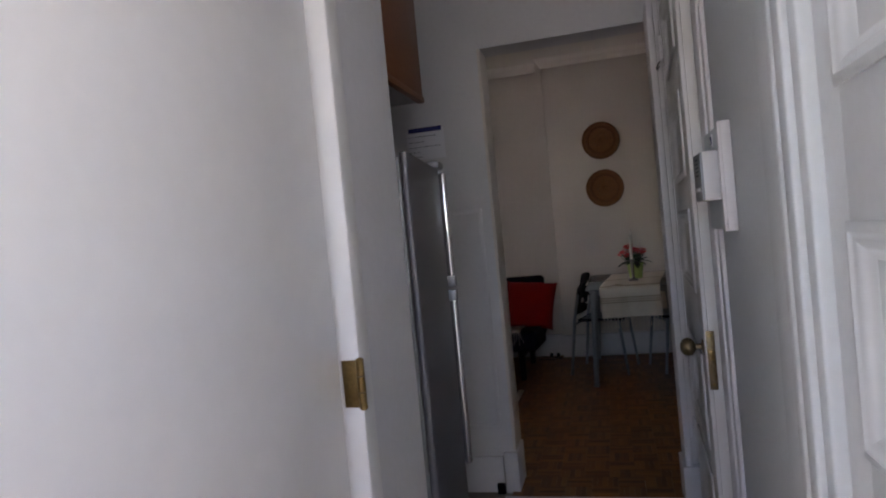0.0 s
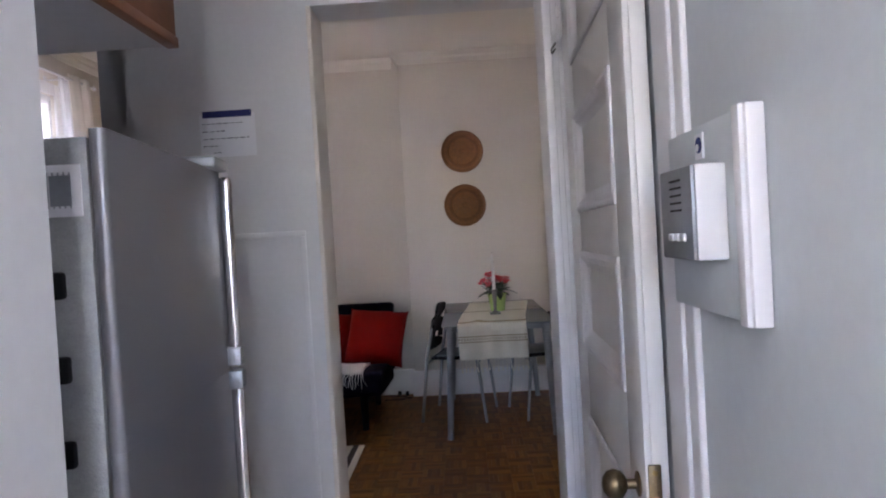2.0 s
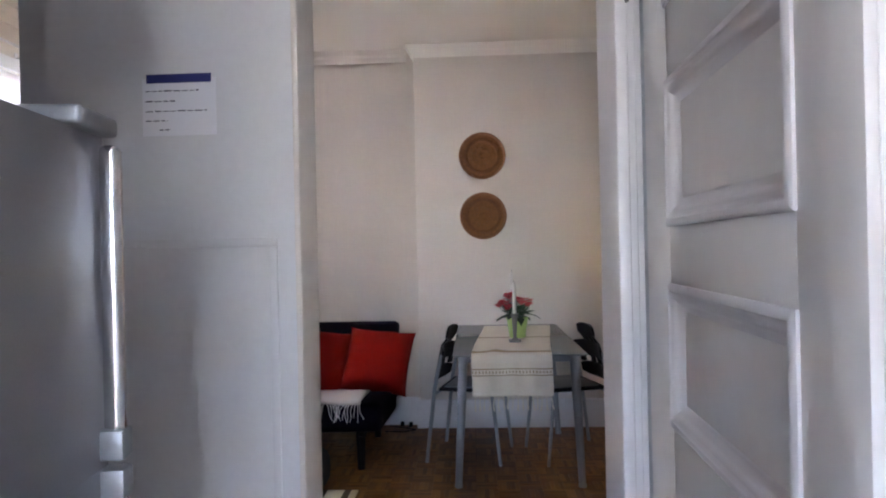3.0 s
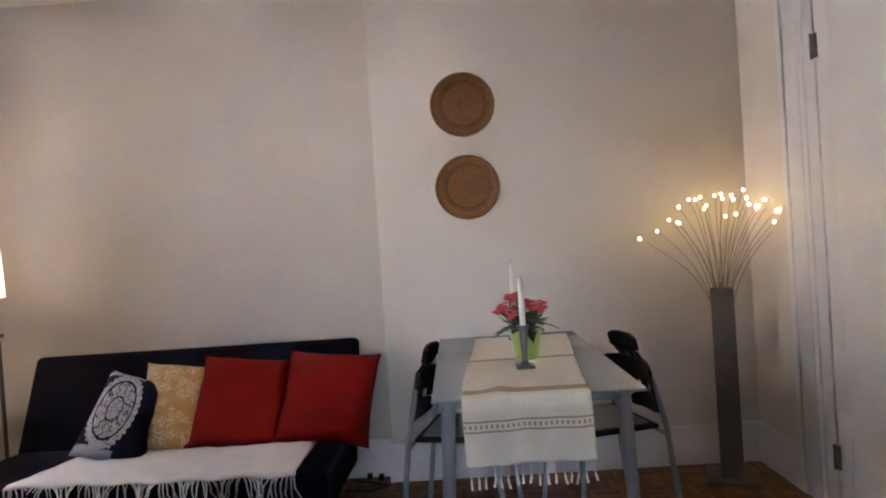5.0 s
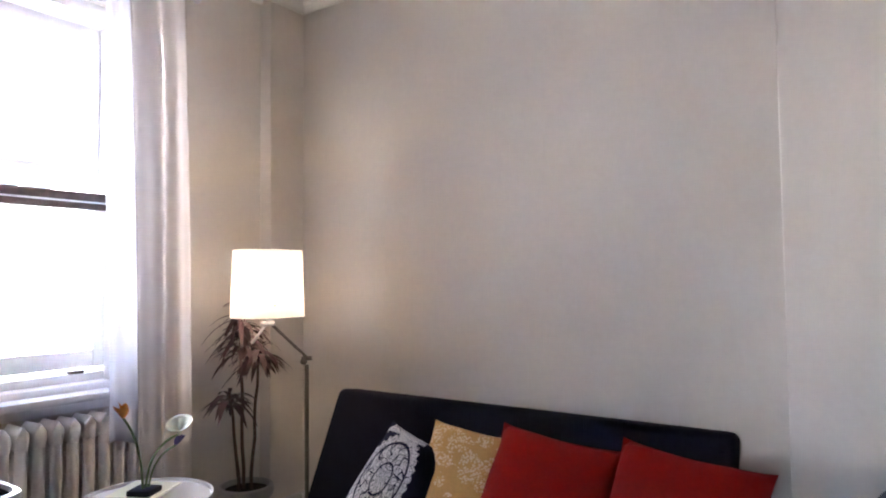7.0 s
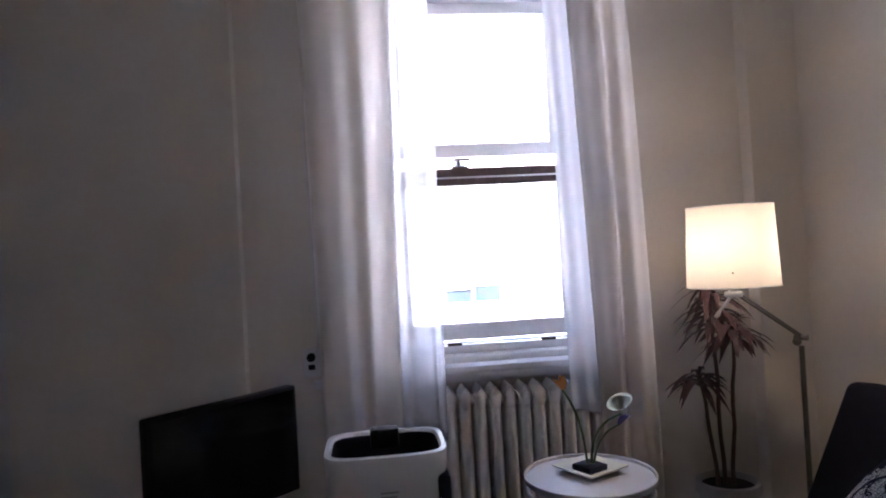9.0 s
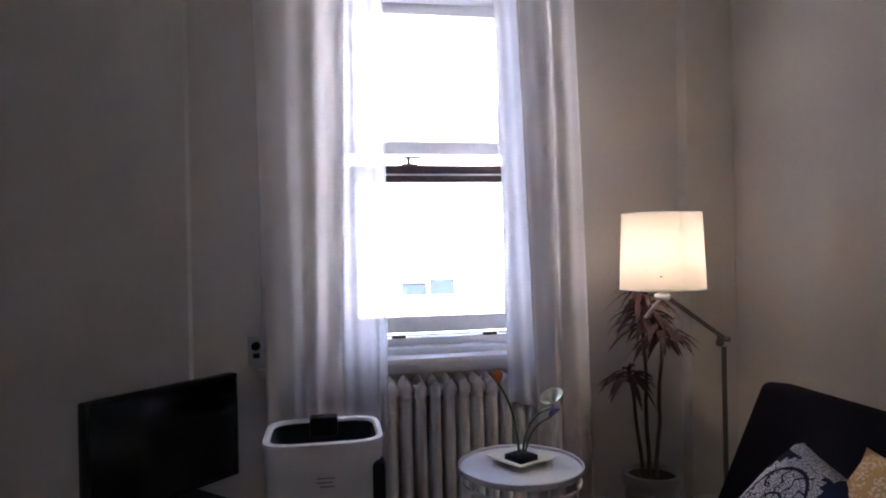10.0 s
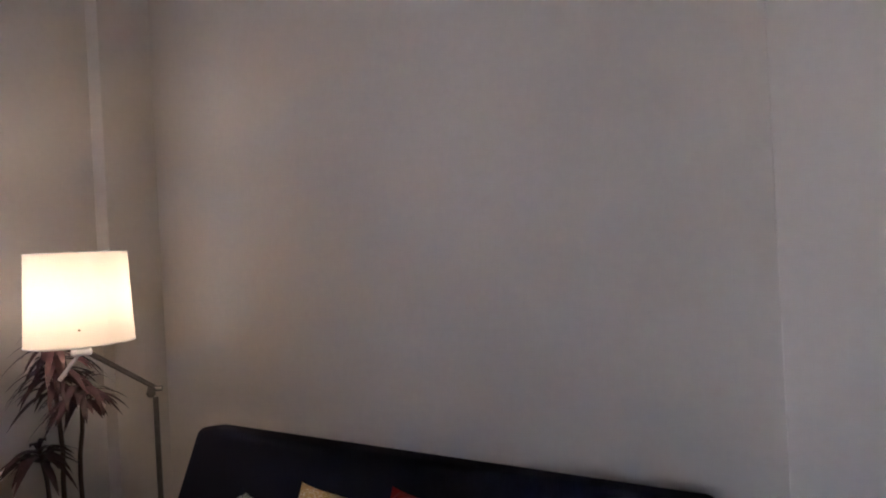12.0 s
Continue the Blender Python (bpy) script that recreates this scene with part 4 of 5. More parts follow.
for sx in (-1, 1):
    for sy in (-1, 1):
        bm = bmesh.new()
        top = (sx * (hx - 0.055), sy * (hy - 0.10), 0.736)
        foot = (sx * (hx - 0.015), sy * (hy - 0.155), 0)
        rod(bm, foot, top, 0.019, 0.026, 18)
        rod(bm, (top[0], top[1], 0.715), (top[0], top[1], 0.738), 0.036, 0.036, 18)
        rod(bm, foot, (foot[0], foot[1], 0.015), 0.022, 0.022, 18)
        part("leg", bm, GREYM, tab)

runner = thing("table_runner", "cream woven table runner with taupe stripes and a knotted fringe", "table runner", pose(0.12, 4.6, 0.75))
RW = 0.42


def runner_f(u, v):
    """v runs from the far end over the table to the hanging front."""
    s = v * 1.46
    y = 1.255 - s
    w = RW + 0.035 * max(0.0, y)
    x = w * (u - 0.5) - 0.010 + 0.083 * max(0.0, y) + 0.006 * math.sin(6 * v + 1)
    z = 0.0035 + 0.003 * max(0, noise.noise(Vector((u * 3, s * 5, 1))))
    z += 0.013 * math.exp(-((u - 0.28 - 0.5 * (y - 0.06)) / 0.085) ** 2) * math.exp(-((y - 0.085) / 0.045) ** 2)
    if y < 0.012:
        d = 0.012 - y
        y = 0.006 - 0.012 * min(1, d / 0.04) - 0.006 * math.sin(9 * u) - 0.004 * math.sin(23 * u) * min(1, d / 0.1)
        z = 0.003 - d
    return (x, y, z)


bm = bmesh.new()
nv = 220
sheet(bm, runner_f, 48, nv)
ob = part("cloth", bm, CREAM, runner, smooth=180)
ob.data.materials.append(TANSTRIPE)
for i, p in enumerate(ob.data.polygons):
    d = 1.46 * ((i % nv) + 0.5) / nv - 1.243
    if any(a <= d <= b for a, b in ((-0.645, -0.605), (-0.095, -0.035), (0.072, 0.079), (0.106, 0.113))) or (0.085 <= d <= 0.100 and (i // nv) % 2 == 0):
        p.material_index = 1
thick(ob, 0.003)
rnd = random.Random(11)
for k in range(17):
    bm = bmesh.new()
    p = Vector(runner_f((k + 0.5) / 17, 1.0))
    q = p + Vector((rnd.uniform(-0.006, 0.006), 0, -0.05))
    rod(bm, p, q, 0.0022, 0.0024, 6)
    ball(bm, q, 0.005, u=6, v=5)
    rod(bm, q, q + Vector((rnd.uniform(-0.007, 0.007), 0, -rnd.uniform(0.018, 0.028))), 0.0035, 0.0045, 6)
    part("tassel", bm, CREAM, runner)


def candlestick(m, top):
    cs = thing("candlestick", "pewter candlestick with a tall white candle on the table runner", "candlestick", m, "candlesticks")
    bm = bmesh.new()
    box(bm, -0.036, -0.036, 0, 0.036, 0.036, 0.012, bevel=0.004, seg=3)
    lathe(bm, [(0.026, 0.011), (0.022, 0.016), (0.012, 0.024), (0.0105, 0.034), (0.013, 0.09), (0.0175, 0.145), (0.022, 0.155), (0.024, 0.166), (0.012, 0.1665)], 24)
    part("holder", bm, PEWTER, cs)
    bm = bmesh.new()
    lathe(bm, [(0.0115, 0.15), (0.0115, top - 0.09), (0.0105, top - 0.02), (0.004, top - 0.002), (0.001, top)], 16)
    cd = part("candle", bm, WAX, cs, "white taper candle")
    bm = bmesh.new()
    rod(bm, (0, 0, top - 0.002), (0.001, 0, top + 0.006), 0.0012, 0.001, 6)
    part("wick", bm, BLACKP, cd)


candlestick(pose(0.155, 5.03, 0.757), 0.352)
candlestick(pose(0.183, 5.753, 0.757), 0.39)

pot = thing("potted_plant", "red-flowering kalanchoe in a lime green pot on the table", "potted plant", pose(0.182, 5.22, 0.757) @ Matrix.Diagonal((0.88, 0.88, 0.88, 1)))
bm = bmesh.new()
lathe(bm, [(0.052, 0), (0.056, 0.002), (0.074, 0.128), (0.078, 0.13), (0.078, 0.142), (0.072, 0.142), (0.066, 0.12), (0.002, 0.118)], 32)
part("pot", bm, GREENP, pot, "lime green glazed pot")
rnd = random.Random(21)


def leaf_blade(bm, base, way, length, width, droop, fold=0.2, n=6):
    """A pointed leaf of n steps with a midrib fold, curved down by droop."""
    way = Vector(way).normalized()
    side = way.cross(Vector((0, 0, 1)))
    side = side.normalized() if side.length > 1e-3 else Vector((1, 0, 0))
    up_ = side.cross(way)
    rows = []
    for k in range(n + 1):
        s = k / n
        p = Vector(base) + way * (length * s) + Vector((0, 0, -droop * length * s * s))
        w = width * (math.sin(math.pi * min(1, s * 0.92 + 0.08)) ** 0.8)
        rows.append([bm.verts.new(p - side * w + up_ * (w * fold)), bm.verts.new(p), bm.verts.new(p + side * w + up_ * (w * fold))])
    for a, b in zip(rows, rows[1:]):
        bm.faces.new((a[0], a[1], b[1], b[0]))
        bm.faces.new((a[1], a[2], b[2], b[1]))


for k in range(46):
    bm = bmesh.new()
    a, el = rnd.uniform(0, 6.28), rnd.uniform(-0.1, 2.2)
    leaf_blade(bm, (0.02 * math.cos(a), 0.02 * math.sin(a), 0.125 + rnd.uniform(0, 0.05)), (math.cos(a), math.sin(a), el), rnd.uniform(0.09, 0.15), rnd.uniform(0.022, 0.033), 0.35)
    thick(part("leaf", bm, LEAFG, pot, smooth=180), 0.002)
for k in range(24):
    a, r = rnd.uniform(0, 6.28), 0.128 * math.sqrt(rnd.random())
    c = Vector((r * math.cos(a), r * math.sin(a), 0.295 - 0.5 * r * r / 0.135 + rnd.uniform(-0.045, 0.015)))
    bm = bmesh.new()
    rod(bm, (c.x * 0.3, c.y * 0.3, 0.13), c, 0.0025, 0.002, 5)
    part("flower_stem", bm, LEAFG, pot)
    bm = bmesh.new()
    for q in range(10):
        d = Vector((rnd.uniform(-1, 1), rnd.uniform(-1, 1), rnd.uniform(-0.2, 1)))
        cc = c + d * 0.018
        for w in range(5):
            t_ = w * 1.2566 + q
            leaf_blade(bm, cc, (math.cos(t_), math.sin(t_), 0.7), rnd.uniform(0.016, 0.024), 0.011, 0.3, 0.1, 3)
    part("flower_head", bm, PETAL, pot, "red flower cluster", smooth=180)

# ---- chairs ----
ch = thing("dining_chair", "folding dining chair with a cut-out black back and grey metal legs", "chair", pose(-0.285, 5.40, 0, 0, 0, -13), "chairs at the table")
# built facing +x with the back at x = 0
bm = bmesh.new()


def back_f(u, z, off):
    """A point of the curved back: u across in y, z up."""
    bow = 0.055 if z < 0.72 else 0.030
    return (bow * ((2 * u - 1) ** 2 - 1) + 0.22 * (z - 0.45) + off, -0.21 + 0.42 * u, z)


def back_piece(bm, u0, u1, z0, z1, nu=12, ends=0.3):
    """A bowed slat whose ends are rounded off over a share of its length."""
    def f(off):
        rows = []
        for i in range(nu + 1):
            s = i / nu
            e = min(s, 1 - s) / ends if ends else 1
            k = 1 - 0.45 * (1 - min(1, e)) ** 2
            zm, hz = (z0 + z1) / 2, (z1 - z0) / 2 * k
            rows.append([bm.verts.new(back_f(u0 + (u1 - u0) * s, z, off)) for z in (zm - hz, zm + hz)])
        return rows
    a, b = f(0.0), f(0.016)
    for i in range(nu):
        bm.faces.new((a[i][0], a[i + 1][0], a[i + 1][1], a[i][1]))
        bm.faces.new((b[i][0], b[i][1], b[i + 1][1], b[i + 1][0]))
        bm.faces.new((a[i][1], a[i + 1][1], b[i + 1][1], b[i][1]))
        bm.faces.new((a[i][0], b[i][0], b[i + 1][0], a[i + 1][0]))
    for i in (0, nu):
        bm.faces.new((a[i][0], a[i][1], b[i][1], b[i][0]))


back_piece(bm, 0.24, 0.78, 0.735, 0.820)
back_piece(bm, 0.0, 1.0, 0.600, 0.705)
back_piece(bm, 0.10, 0.90, 0.470, 0.562)
for us, z0, z1 in (((0.30, 0.47, 0.64), 0.700, 0.740), ((0.12, 0.36, 0.56, 0.80), 0.557, 0.605)):
    for u in us:
        back_piece(bm, u, u + 0.08, z0, z1, 2, 0)
part("backrest", bm, BLACKP, ch, "black plastic back with rectangular cut-outs")
bm = bmesh.new()
box(bm, 0.02, -0.20, 0.435, 0.38, 0.20, 0.455, bevel=0.009, seg=3)
part("seat", bm, BLACKP, ch)
bm = bmesh.new()
box(bm, 0.05, -0.17, 0.455, 0.36, 0.17, 0.462, bevel=0.003)
part("seat_pad", bm, GREYM, ch, "grey seat pad")
for s in (-1, 1):
    bm = bmesh.new()
    rod(bm, (-0.055, s * 0.225, 0), (0.0, s * 0.215, 0.45), 0.011, 0.012)
    rod(bm, (0.0, s * 0.215, 0.45), (0.046, s * 0.205, 0.66), 0.012, 0.009)
    part("back_frame", bm, GREYM, ch)
    bm = bmesh.new()
    rod(bm, (0.40, s * 0.20, 0), (0.35, s * 0.185, 0.44), 0.010, 0.012)
    part("leg", bm, GREYM, ch)
for a in ((-0.002, 0.415), (0.352, 0.415)):
    bm = bmesh.new()
    rod(bm, (a[0], -0.20, a[1]), (a[0], 0.20, a[1]), 0.009)
    part("stretcher", bm, GREYM, ch)
copy_thing(ch, pose(0.678, 5.40, 0, 0, 0, 195))

# ---- baskets on the wall ----
tray = thing("wall_basket", "round brown woven wicker tray hung on the wall", "wall basket", pose(0, 5.972, 1.983), "woven wall trays")
prof = [(0.001, 0.0)]
for k in range(15):
    r = 0.155 * (k + 0.5) / 15
    prof += [(r - 0.0035, 0.005 + 0.001 * (k % 2)), (r, 0.0072), (r + 0.0035, 0.005)]
bm = bmesh.new()
b = bmesh.new()
seg = 60
rings = []
for r, z in prof:
    rings.append([b.verts.new((r * math.cos(6.2832 * k / seg), r * math.sin(6.2832 * k / seg), z + (0.0016 if k % 2 and r > 0.01 else 0))) for k in range(seg)])
for p, q in zip(rings, rings[1:]):
    for k in range(seg):
        b.faces.new((p[k], p[(k + 1) % seg], q[(k + 1) % seg], q[k]))
bb = bmesh.new()
bmesh.ops.create_cone(bb, cap_ends=True, segments=40, radius1=0.155, radius2=0.155, depth=0.005)
join(b, bb)
b.transform(pose(0, 0, 0, 90, 0, 0))
join(bm, b)
part("weave", bm, WICKER, tray, smooth=50)
bm = bmesh.new()
b = bmesh.new()
for k in range(56):
    a0, a1 = 6.2832 * k / 56, 6.2832 * (k + 0.9) / 56
    rod(b, (0.162 * math.cos(a0), 0.162 * math.sin(a0), 0.010), (0.162 * math.cos(a1), 0.162 * math.sin(a1), 0.013), 0.0095, 0.0095, 7)
b.transform(pose(0, 0, 0, 90, 0, 0))
join(bm, b)
part("rim", bm, WICKER, tray, "braided rim")
bm = bmesh.new()
b = bmesh.new()
star = []
for k in range(48):
    a0 = 6.2832 * k / 48
    r = 0.048 if k % 2 else 0.072
    star.append((r * math.cos(a0), r * math.sin(a0), 0.0088))
tube(b, star + star[:1], 0.0022, 0.0022, 5)
b.transform(pose(0, 0, 0, 90, 0, 0))
join(bm, b)
part("stitching", bm, WICKERD, tray, "darker radial stitching")
bm = bmesh.new()
b = bmesh.new()
for r in (0.112, 0.120, 0.128):
    ring = [(r * math.cos(6.2832 * k / 60), r * math.sin(6.2832 * k / 60), 0.0075 + 0.0006 * (k % 2)) for k in range(61)]
    tube(b, ring, 0.0040, 0.0040, 6)
for k in range(28):
    a0 = 6.2832 * k / 28 + 0.04 * math.sin(k * 2.3)
    tube(b, [(r * math.cos(a0), r * math.sin(a0), 0.0082) for r in (0.015, 0.04, 0.07, 0.10)], 0.0011, 0.0011, 4)
b.transform(pose(0, 0, 0, 90, 0, 0))
join(bm, b)
part("woven_band", bm, WICKERD, tray, "dark woven ring and fine radial strands")
copy_thing(tray, pose(0.0, 5.972, 1.545, 0, 25, 0))

# ---- tall vase with lit twigs ----
vase = thing("floor_vase", "tall square grey-brown floor vase with twigs of tiny lights", "floor vase", pose(1.212, 5.74, 0))
bm = bmesh.new()
box(bm, -0.12, -0.12, 0, 0.12, 0.12, 0.02, bevel=0.004, m=pose(0, 0, 0, 0, 0, -20))
part("base_plate", bm, VASEM, vase)
bm = bmesh.new()
b = bmesh.new()
lathe(b, [(0.072, 0.02), (0.074, 0.022), (0.074, 0.943), (0.072, 0.945), (0.062, 0.945), (0.060, 0.55), (0.002, 0.55)], 4)
b.transform(pose(0, 0, 0, 0, 0, 25))
join(bm, b)
part("column", bm, VASEM, vase)
rnd = random.Random(31)
tips = []
N = 26
for k in range(N):
    a = 6.2832 * (k * 0.618)
    s = math.sqrt((k + 0.3) / N)
    r = 0.34 * s
    tx, ty = r * math.cos(a), 0.55 * r * math.sin(a)
    tz = 1.43 - 0.17 * s ** 2.5 + rnd.uniform(-0.03, 0.02)
    tips.append((tx + 0.04, min(ty, 0.19), tz))
tips.append((-0.34, 0.16, 1.215))
for t_ in tips:
    p0, p3 = Vector((rnd.uniform(-0.02, 0.02), rnd.uniform(-0.02, 0.02), 0.60)), Vector(t_)
    p1, p2 = Vector((p0.x, p0.y, 1.02)), Vector((p3.x * 0.55, p3.y * 0.55, p3.z - 0.13))
    bm = bmesh.new()
    pts = [p0 * (1 - s) ** 3 + p1 * 3 * s * (1 - s) ** 2 + p2 * 3 * s * s * (1 - s) + p3 * s ** 3 for s in [i / 9 for i in range(10)]]
    tube(bm, pts, 0.0028, 0.0014, 5)
    tw = part("twig", bm, TWIG, vase)
    bm = bmesh.new()
    ball(bm, p3, 0.0068, u=10, v=7)
    part("light", bm, BULB, tw, "tiny warm light")

# ---- floor lamp ----
lamp = thing("floor_lamp", "steel floor lamp with a jointed arm and a lit ivory shade", "floor lamp", pose(-2.475, 5.825, 0))
bm = bmesh.new()
lathe(bm, [(0.13, 0), (0.13, 0.012), (0.12, 0.02), (0.016, 0.028), (0.014, 0.04)], 32)
part("base", bm, STEEL, lamp)
bm = bmesh.new()
rod(bm, (0, 0, 0.03), (0, 0, 0.90), 0.0095, 0.0095, 14)
part("pole", bm, LAMPM, lamp)
bm = bmesh.new()
ball(bm, (-0.01, -0.01, 0.915), 0.016)
rod(bm, (-0.018, -0.015, 0.93), (0.018, 0.015, 0.93), 0.010)
part("joint", bm, LAMPM, lamp)
for o in (-0.011, 0.011):
    bm = bmesh.new()
    rod(bm, (0.0 + o, 0.0 - o, 0.935), (0.075 + o, -0.285 - o, 1.115), 0.005, 0.005, 10)
    part("arm", bm, LAMPM, lamp)
bm = bmesh.new()
box(bm, 0.045, -0.312, 1.100, 0.105, -0.278, 1.122, bevel=0.009, seg=3, m=Matrix.Translation((0.075, -0.295, 0)) @ pose(0, 0, 0, 0, 0, 60) @ Matrix.Translation((-0.075, 0.295, 0)))
rod(bm, (0.075, -0.295, 1.12), (0.075, -0.295, 1.22), 0.017, 0.017, 14)
part("socket", bm, WHITEP, lamp, "white lamp socket")
bm = bmesh.new()
rod(bm, (0.075, -0.30, 1.11), (0.035, -0.345, 1.03), 0.0055, 0.0065, 10)
part("grip", bm, WHITEP, lamp, "white tilting grip")
bm = bmesh.new()
sheet(bm, lambda u, v: (0.075 + (0.154 - 0.011 * v) * math.cos(6.2832 * u), -0.295 + (0.154 - 0.011 * v) * math.sin(6.2832 * u), 1.14 + 0.28 * v), 48, 1)
shade = part("shade", bm, SHADE, lamp, "lit ivory fabric drum shade", smooth=180)
bm = bmesh.new()
ball(bm, (0.075 + 0.1525 * math.cos(-0.52), -0.295 + 0.1525 * math.sin(-0.52), 1.192), 0.0035, u=8, v=6)
part("screw", bm, DBRASS, shade, "small dark screw")
bm = bmesh.new()
for z, r in ((1.14, 0.1542), (1.42, 0.1432)):
    for k in range(48):
        a0, a1 = 6.2832 * k / 48, 6.2832 * (k + 1) / 48
        rod(bm, (0.075 + r * math.cos(a0), -0.295 + r * math.sin(a0), z), (0.075 + r * math.cos(a1), -0.295 + r * math.sin(a1), z), 0.0022, 0.0022, 5)
for k in range(3):
    a0 = 2.0944 * k
    rod(bm, (0.075, -0.295, 1.215), (0.075 + 0.143 * math.cos(a0), -0.295 + 0.143 * math.sin(a0), 1.40), 0.002, 0.002, 5)
part("shade_ring", bm, WHITEP, lamp)

# ---- tall plant in the corner ----
plant = thing("dracaena", "tall burgundy-leaved dracaena in a pale pot beside the lamp", "potted plant", pose(-2.590, 5.572, 0))
bm = bmesh.new()
lathe(bm, [(0.088, 0), (0.094, 0.003), (0.100, 0.25), (0.104, 0.30), (0.104, 0.345), (0.116, 0.352), (0.120, 0.372), (0.116, 0.394), (0.104, 0.396), (0.098, 0.37), (0.002, 0.365)], 32)
part("pot", bm, POTM, plant, "pale grey ceramic pot")
bm = bmesh.new()
lathe(bm, [(0.099, 0.366), (0.096, 0.374), (0.05, 0.378), (0.002, 0.377)], 24)
part("soil", bm, SOIL, plant)
rnd = random.Random(41)
for (x, y, z, k, ln, spread) in ((-0.025, -0.015, 1.16, 92, 0.175, 0.20), (0.04, 0.035, 0.985, 66, 0.185, 0.07), (0.0, -0.085, 0.80, 34, 0.16, 0.05)):
    bm = bmesh.new()
    a, b_ = Vector((x * 0.4, y * 0.4, 0.37)), Vector((x, y, z))
    pts = [a.lerp(b_, i / 8) + Vector((0.003 * math.sin(i * 2.1 + x * 40), 0.003 * math.cos(i * 1.7 + y * 40), 0)) for i in range(9)]
    tube(bm, pts, 0.0085, 0.006)
    cane = part("cane", bm, STEM, plant)
    for q in range(k):
        bm = bmesh.new()
        h = rnd.random()
        an, el = rnd.uniform(0, 6.28), rnd.uniform(0.15, 0.75) + 0.9 * (h < 0.12)
        leaf_blade(bm, pts[-1] + Vector((0, 0, -spread * h)), (math.cos(an), math.sin(an), el), ln * rnd.uniform(0.65, 1.0), rnd.uniform(0.009, 0.0145), rnd.uniform(0.5, 0.95), 0.3, 8)
        part("leaf", bm, PURPLE, cane, smooth=180)

# ---- round side table and the flowers on it ----
side = thing("side_table", "round white metal side table with thin legs", "side table", pose(-2.335, 4.952, 0))
bm = bmesh.new()
lathe(bm, [(0.195, 0.535), (0.212, 0.535), (0.216, 0.540), (0.218, 0.556), (0.216, 0.558), (0.211, 0.556), (0.209, 0.546), (0.002, 0.545)], 48)
part("tray_top", bm, WHITEP, side)
for k in range(4):
    a = 0.785 + 1.5708 * k
    bm = bmesh.new()
    rod(bm, (0.205 * math.cos(a), 0.205 * math.sin(a), 0), (0.205 * math.cos(a), 0.205 * math.sin(a), 0.536), 0.008)
    part("leg", bm, WHITEP, side)
for rz in (0.02, 0.50):
    bm = bmesh.new()
    for k in range(40):
        a0, a1 = 6.2832 * k / 40, 6.2832 * (k + 1) / 40
        rod(bm, (0.205 * math.cos(a0), 0.205 * math.sin(a0), rz), (0.205 * math.cos(a1), 0.205 * math.sin(a1), rz), 0.006, 0.006, 6)
    part("ring", bm, WHITEP, side)
fl = thing("flower_block", "artificial lily and tulip in a dark block dish", "flower arrangement", pose(-2.37, 4.965, 0.546, 0, 0, 28))
bm = bmesh.new()
b = bmesh.new()
lathe(b, [(0.05, 0.0), (0.055, 0.004), (0.125, 0.022), (0.127, 0.026), (0.12, 0.026), (0.05, 0.010), (0.002, 0.009)], 4)
b.transform(pose(0, 0, 0, 0, 0, 45))
join(bm, b)
part("dish", bm, LILY, fl, "pale square dish", smooth=20)
bm = bmesh.new()
box(bm, -0.042, -0.042, 0.009, 0.042, 0.042, 0.031, bevel=0.004)
part("block", bm, DARKGAP, fl, "dark slate block")


def bent(bm, pts, r):
    tube(bm, pts, r, r, 6)


def curve3(p0, p1, p2, n=8):
    p0, p1, p2 = Vector(p0), Vector(p1), Vector(p2)
    return [p0 * (1 - s) ** 2 + p1 * 2 * s * (1 - s) + p2 * s * s for s in [i / n for i in range(n + 1)]]


ROT = Matrix.Rotation(radians(-28), 3, 'Z')
tul, lil, lil2 = ROT @ Vector((0.0, -0.080, 0.285)), ROT @ Vector((0.02, 0.12, 0.195)), ROT @ Vector((0.03, 0.10, 0.16))
bm = bmesh.new()
bent(bm, curve3((0, -0.01, 0.03), (0.0, -0.02, 0.20), tul), 0.004)
stem = part("tulip_stem", bm, FSTEM, fl)
bm = bmesh.new()
for k in range(6):
    a = k * 1.047
    d = Vector((math.cos(a), math.sin(a), 0))
    leaf_blade(bm, tul + d * 0.004, (d.x * 0.35, -0.5 + d.y * 0.35, 0.9), 0.055, 0.014, 0.0, 0.5, 6)
part("tulip_head", bm, ORANGE, stem, "orange tulip head", smooth=180)
bm = bmesh.new()
bent(bm, curve3((0, 0.01, 0.03), (0.0, 0.02, 0.17), lil), 0.0045)
bent(bm, curve3((0.01, 0.01, 0.03), (0.0, 0.05, 0.13), lil2), 0.0035)
stem = part("lily_stem", bm, FSTEM, fl)
b = bmesh.new()
seg, rows = 28, 8
rr = []
for j in range(rows + 1):
    s = j / rows
    rr.append([b.verts.new(((0.006 + 0.040 * s ** 2.2) * math.cos(6.2832 * k / seg), (0.006 + 0.036 * s ** 2.2) * math.sin(6.2832 * k / seg), 0.07 * s + 0.022 * s * s * math.cos(6.2832 * k / seg))) for k in range(seg)])
for p, q in zip(rr, rr[1:]):
    for k in range(seg):
        b.faces.new((p[k], p[(k + 1) % seg], q[(k + 1) % seg], q[k]))
b.transform(Matrix.Translation(lil) @ pose(0, 0, 0, 38, 25, 0))
thick(part("lily_head", b, LILY, stem, "white calla lily", smooth=180), 0.0015)

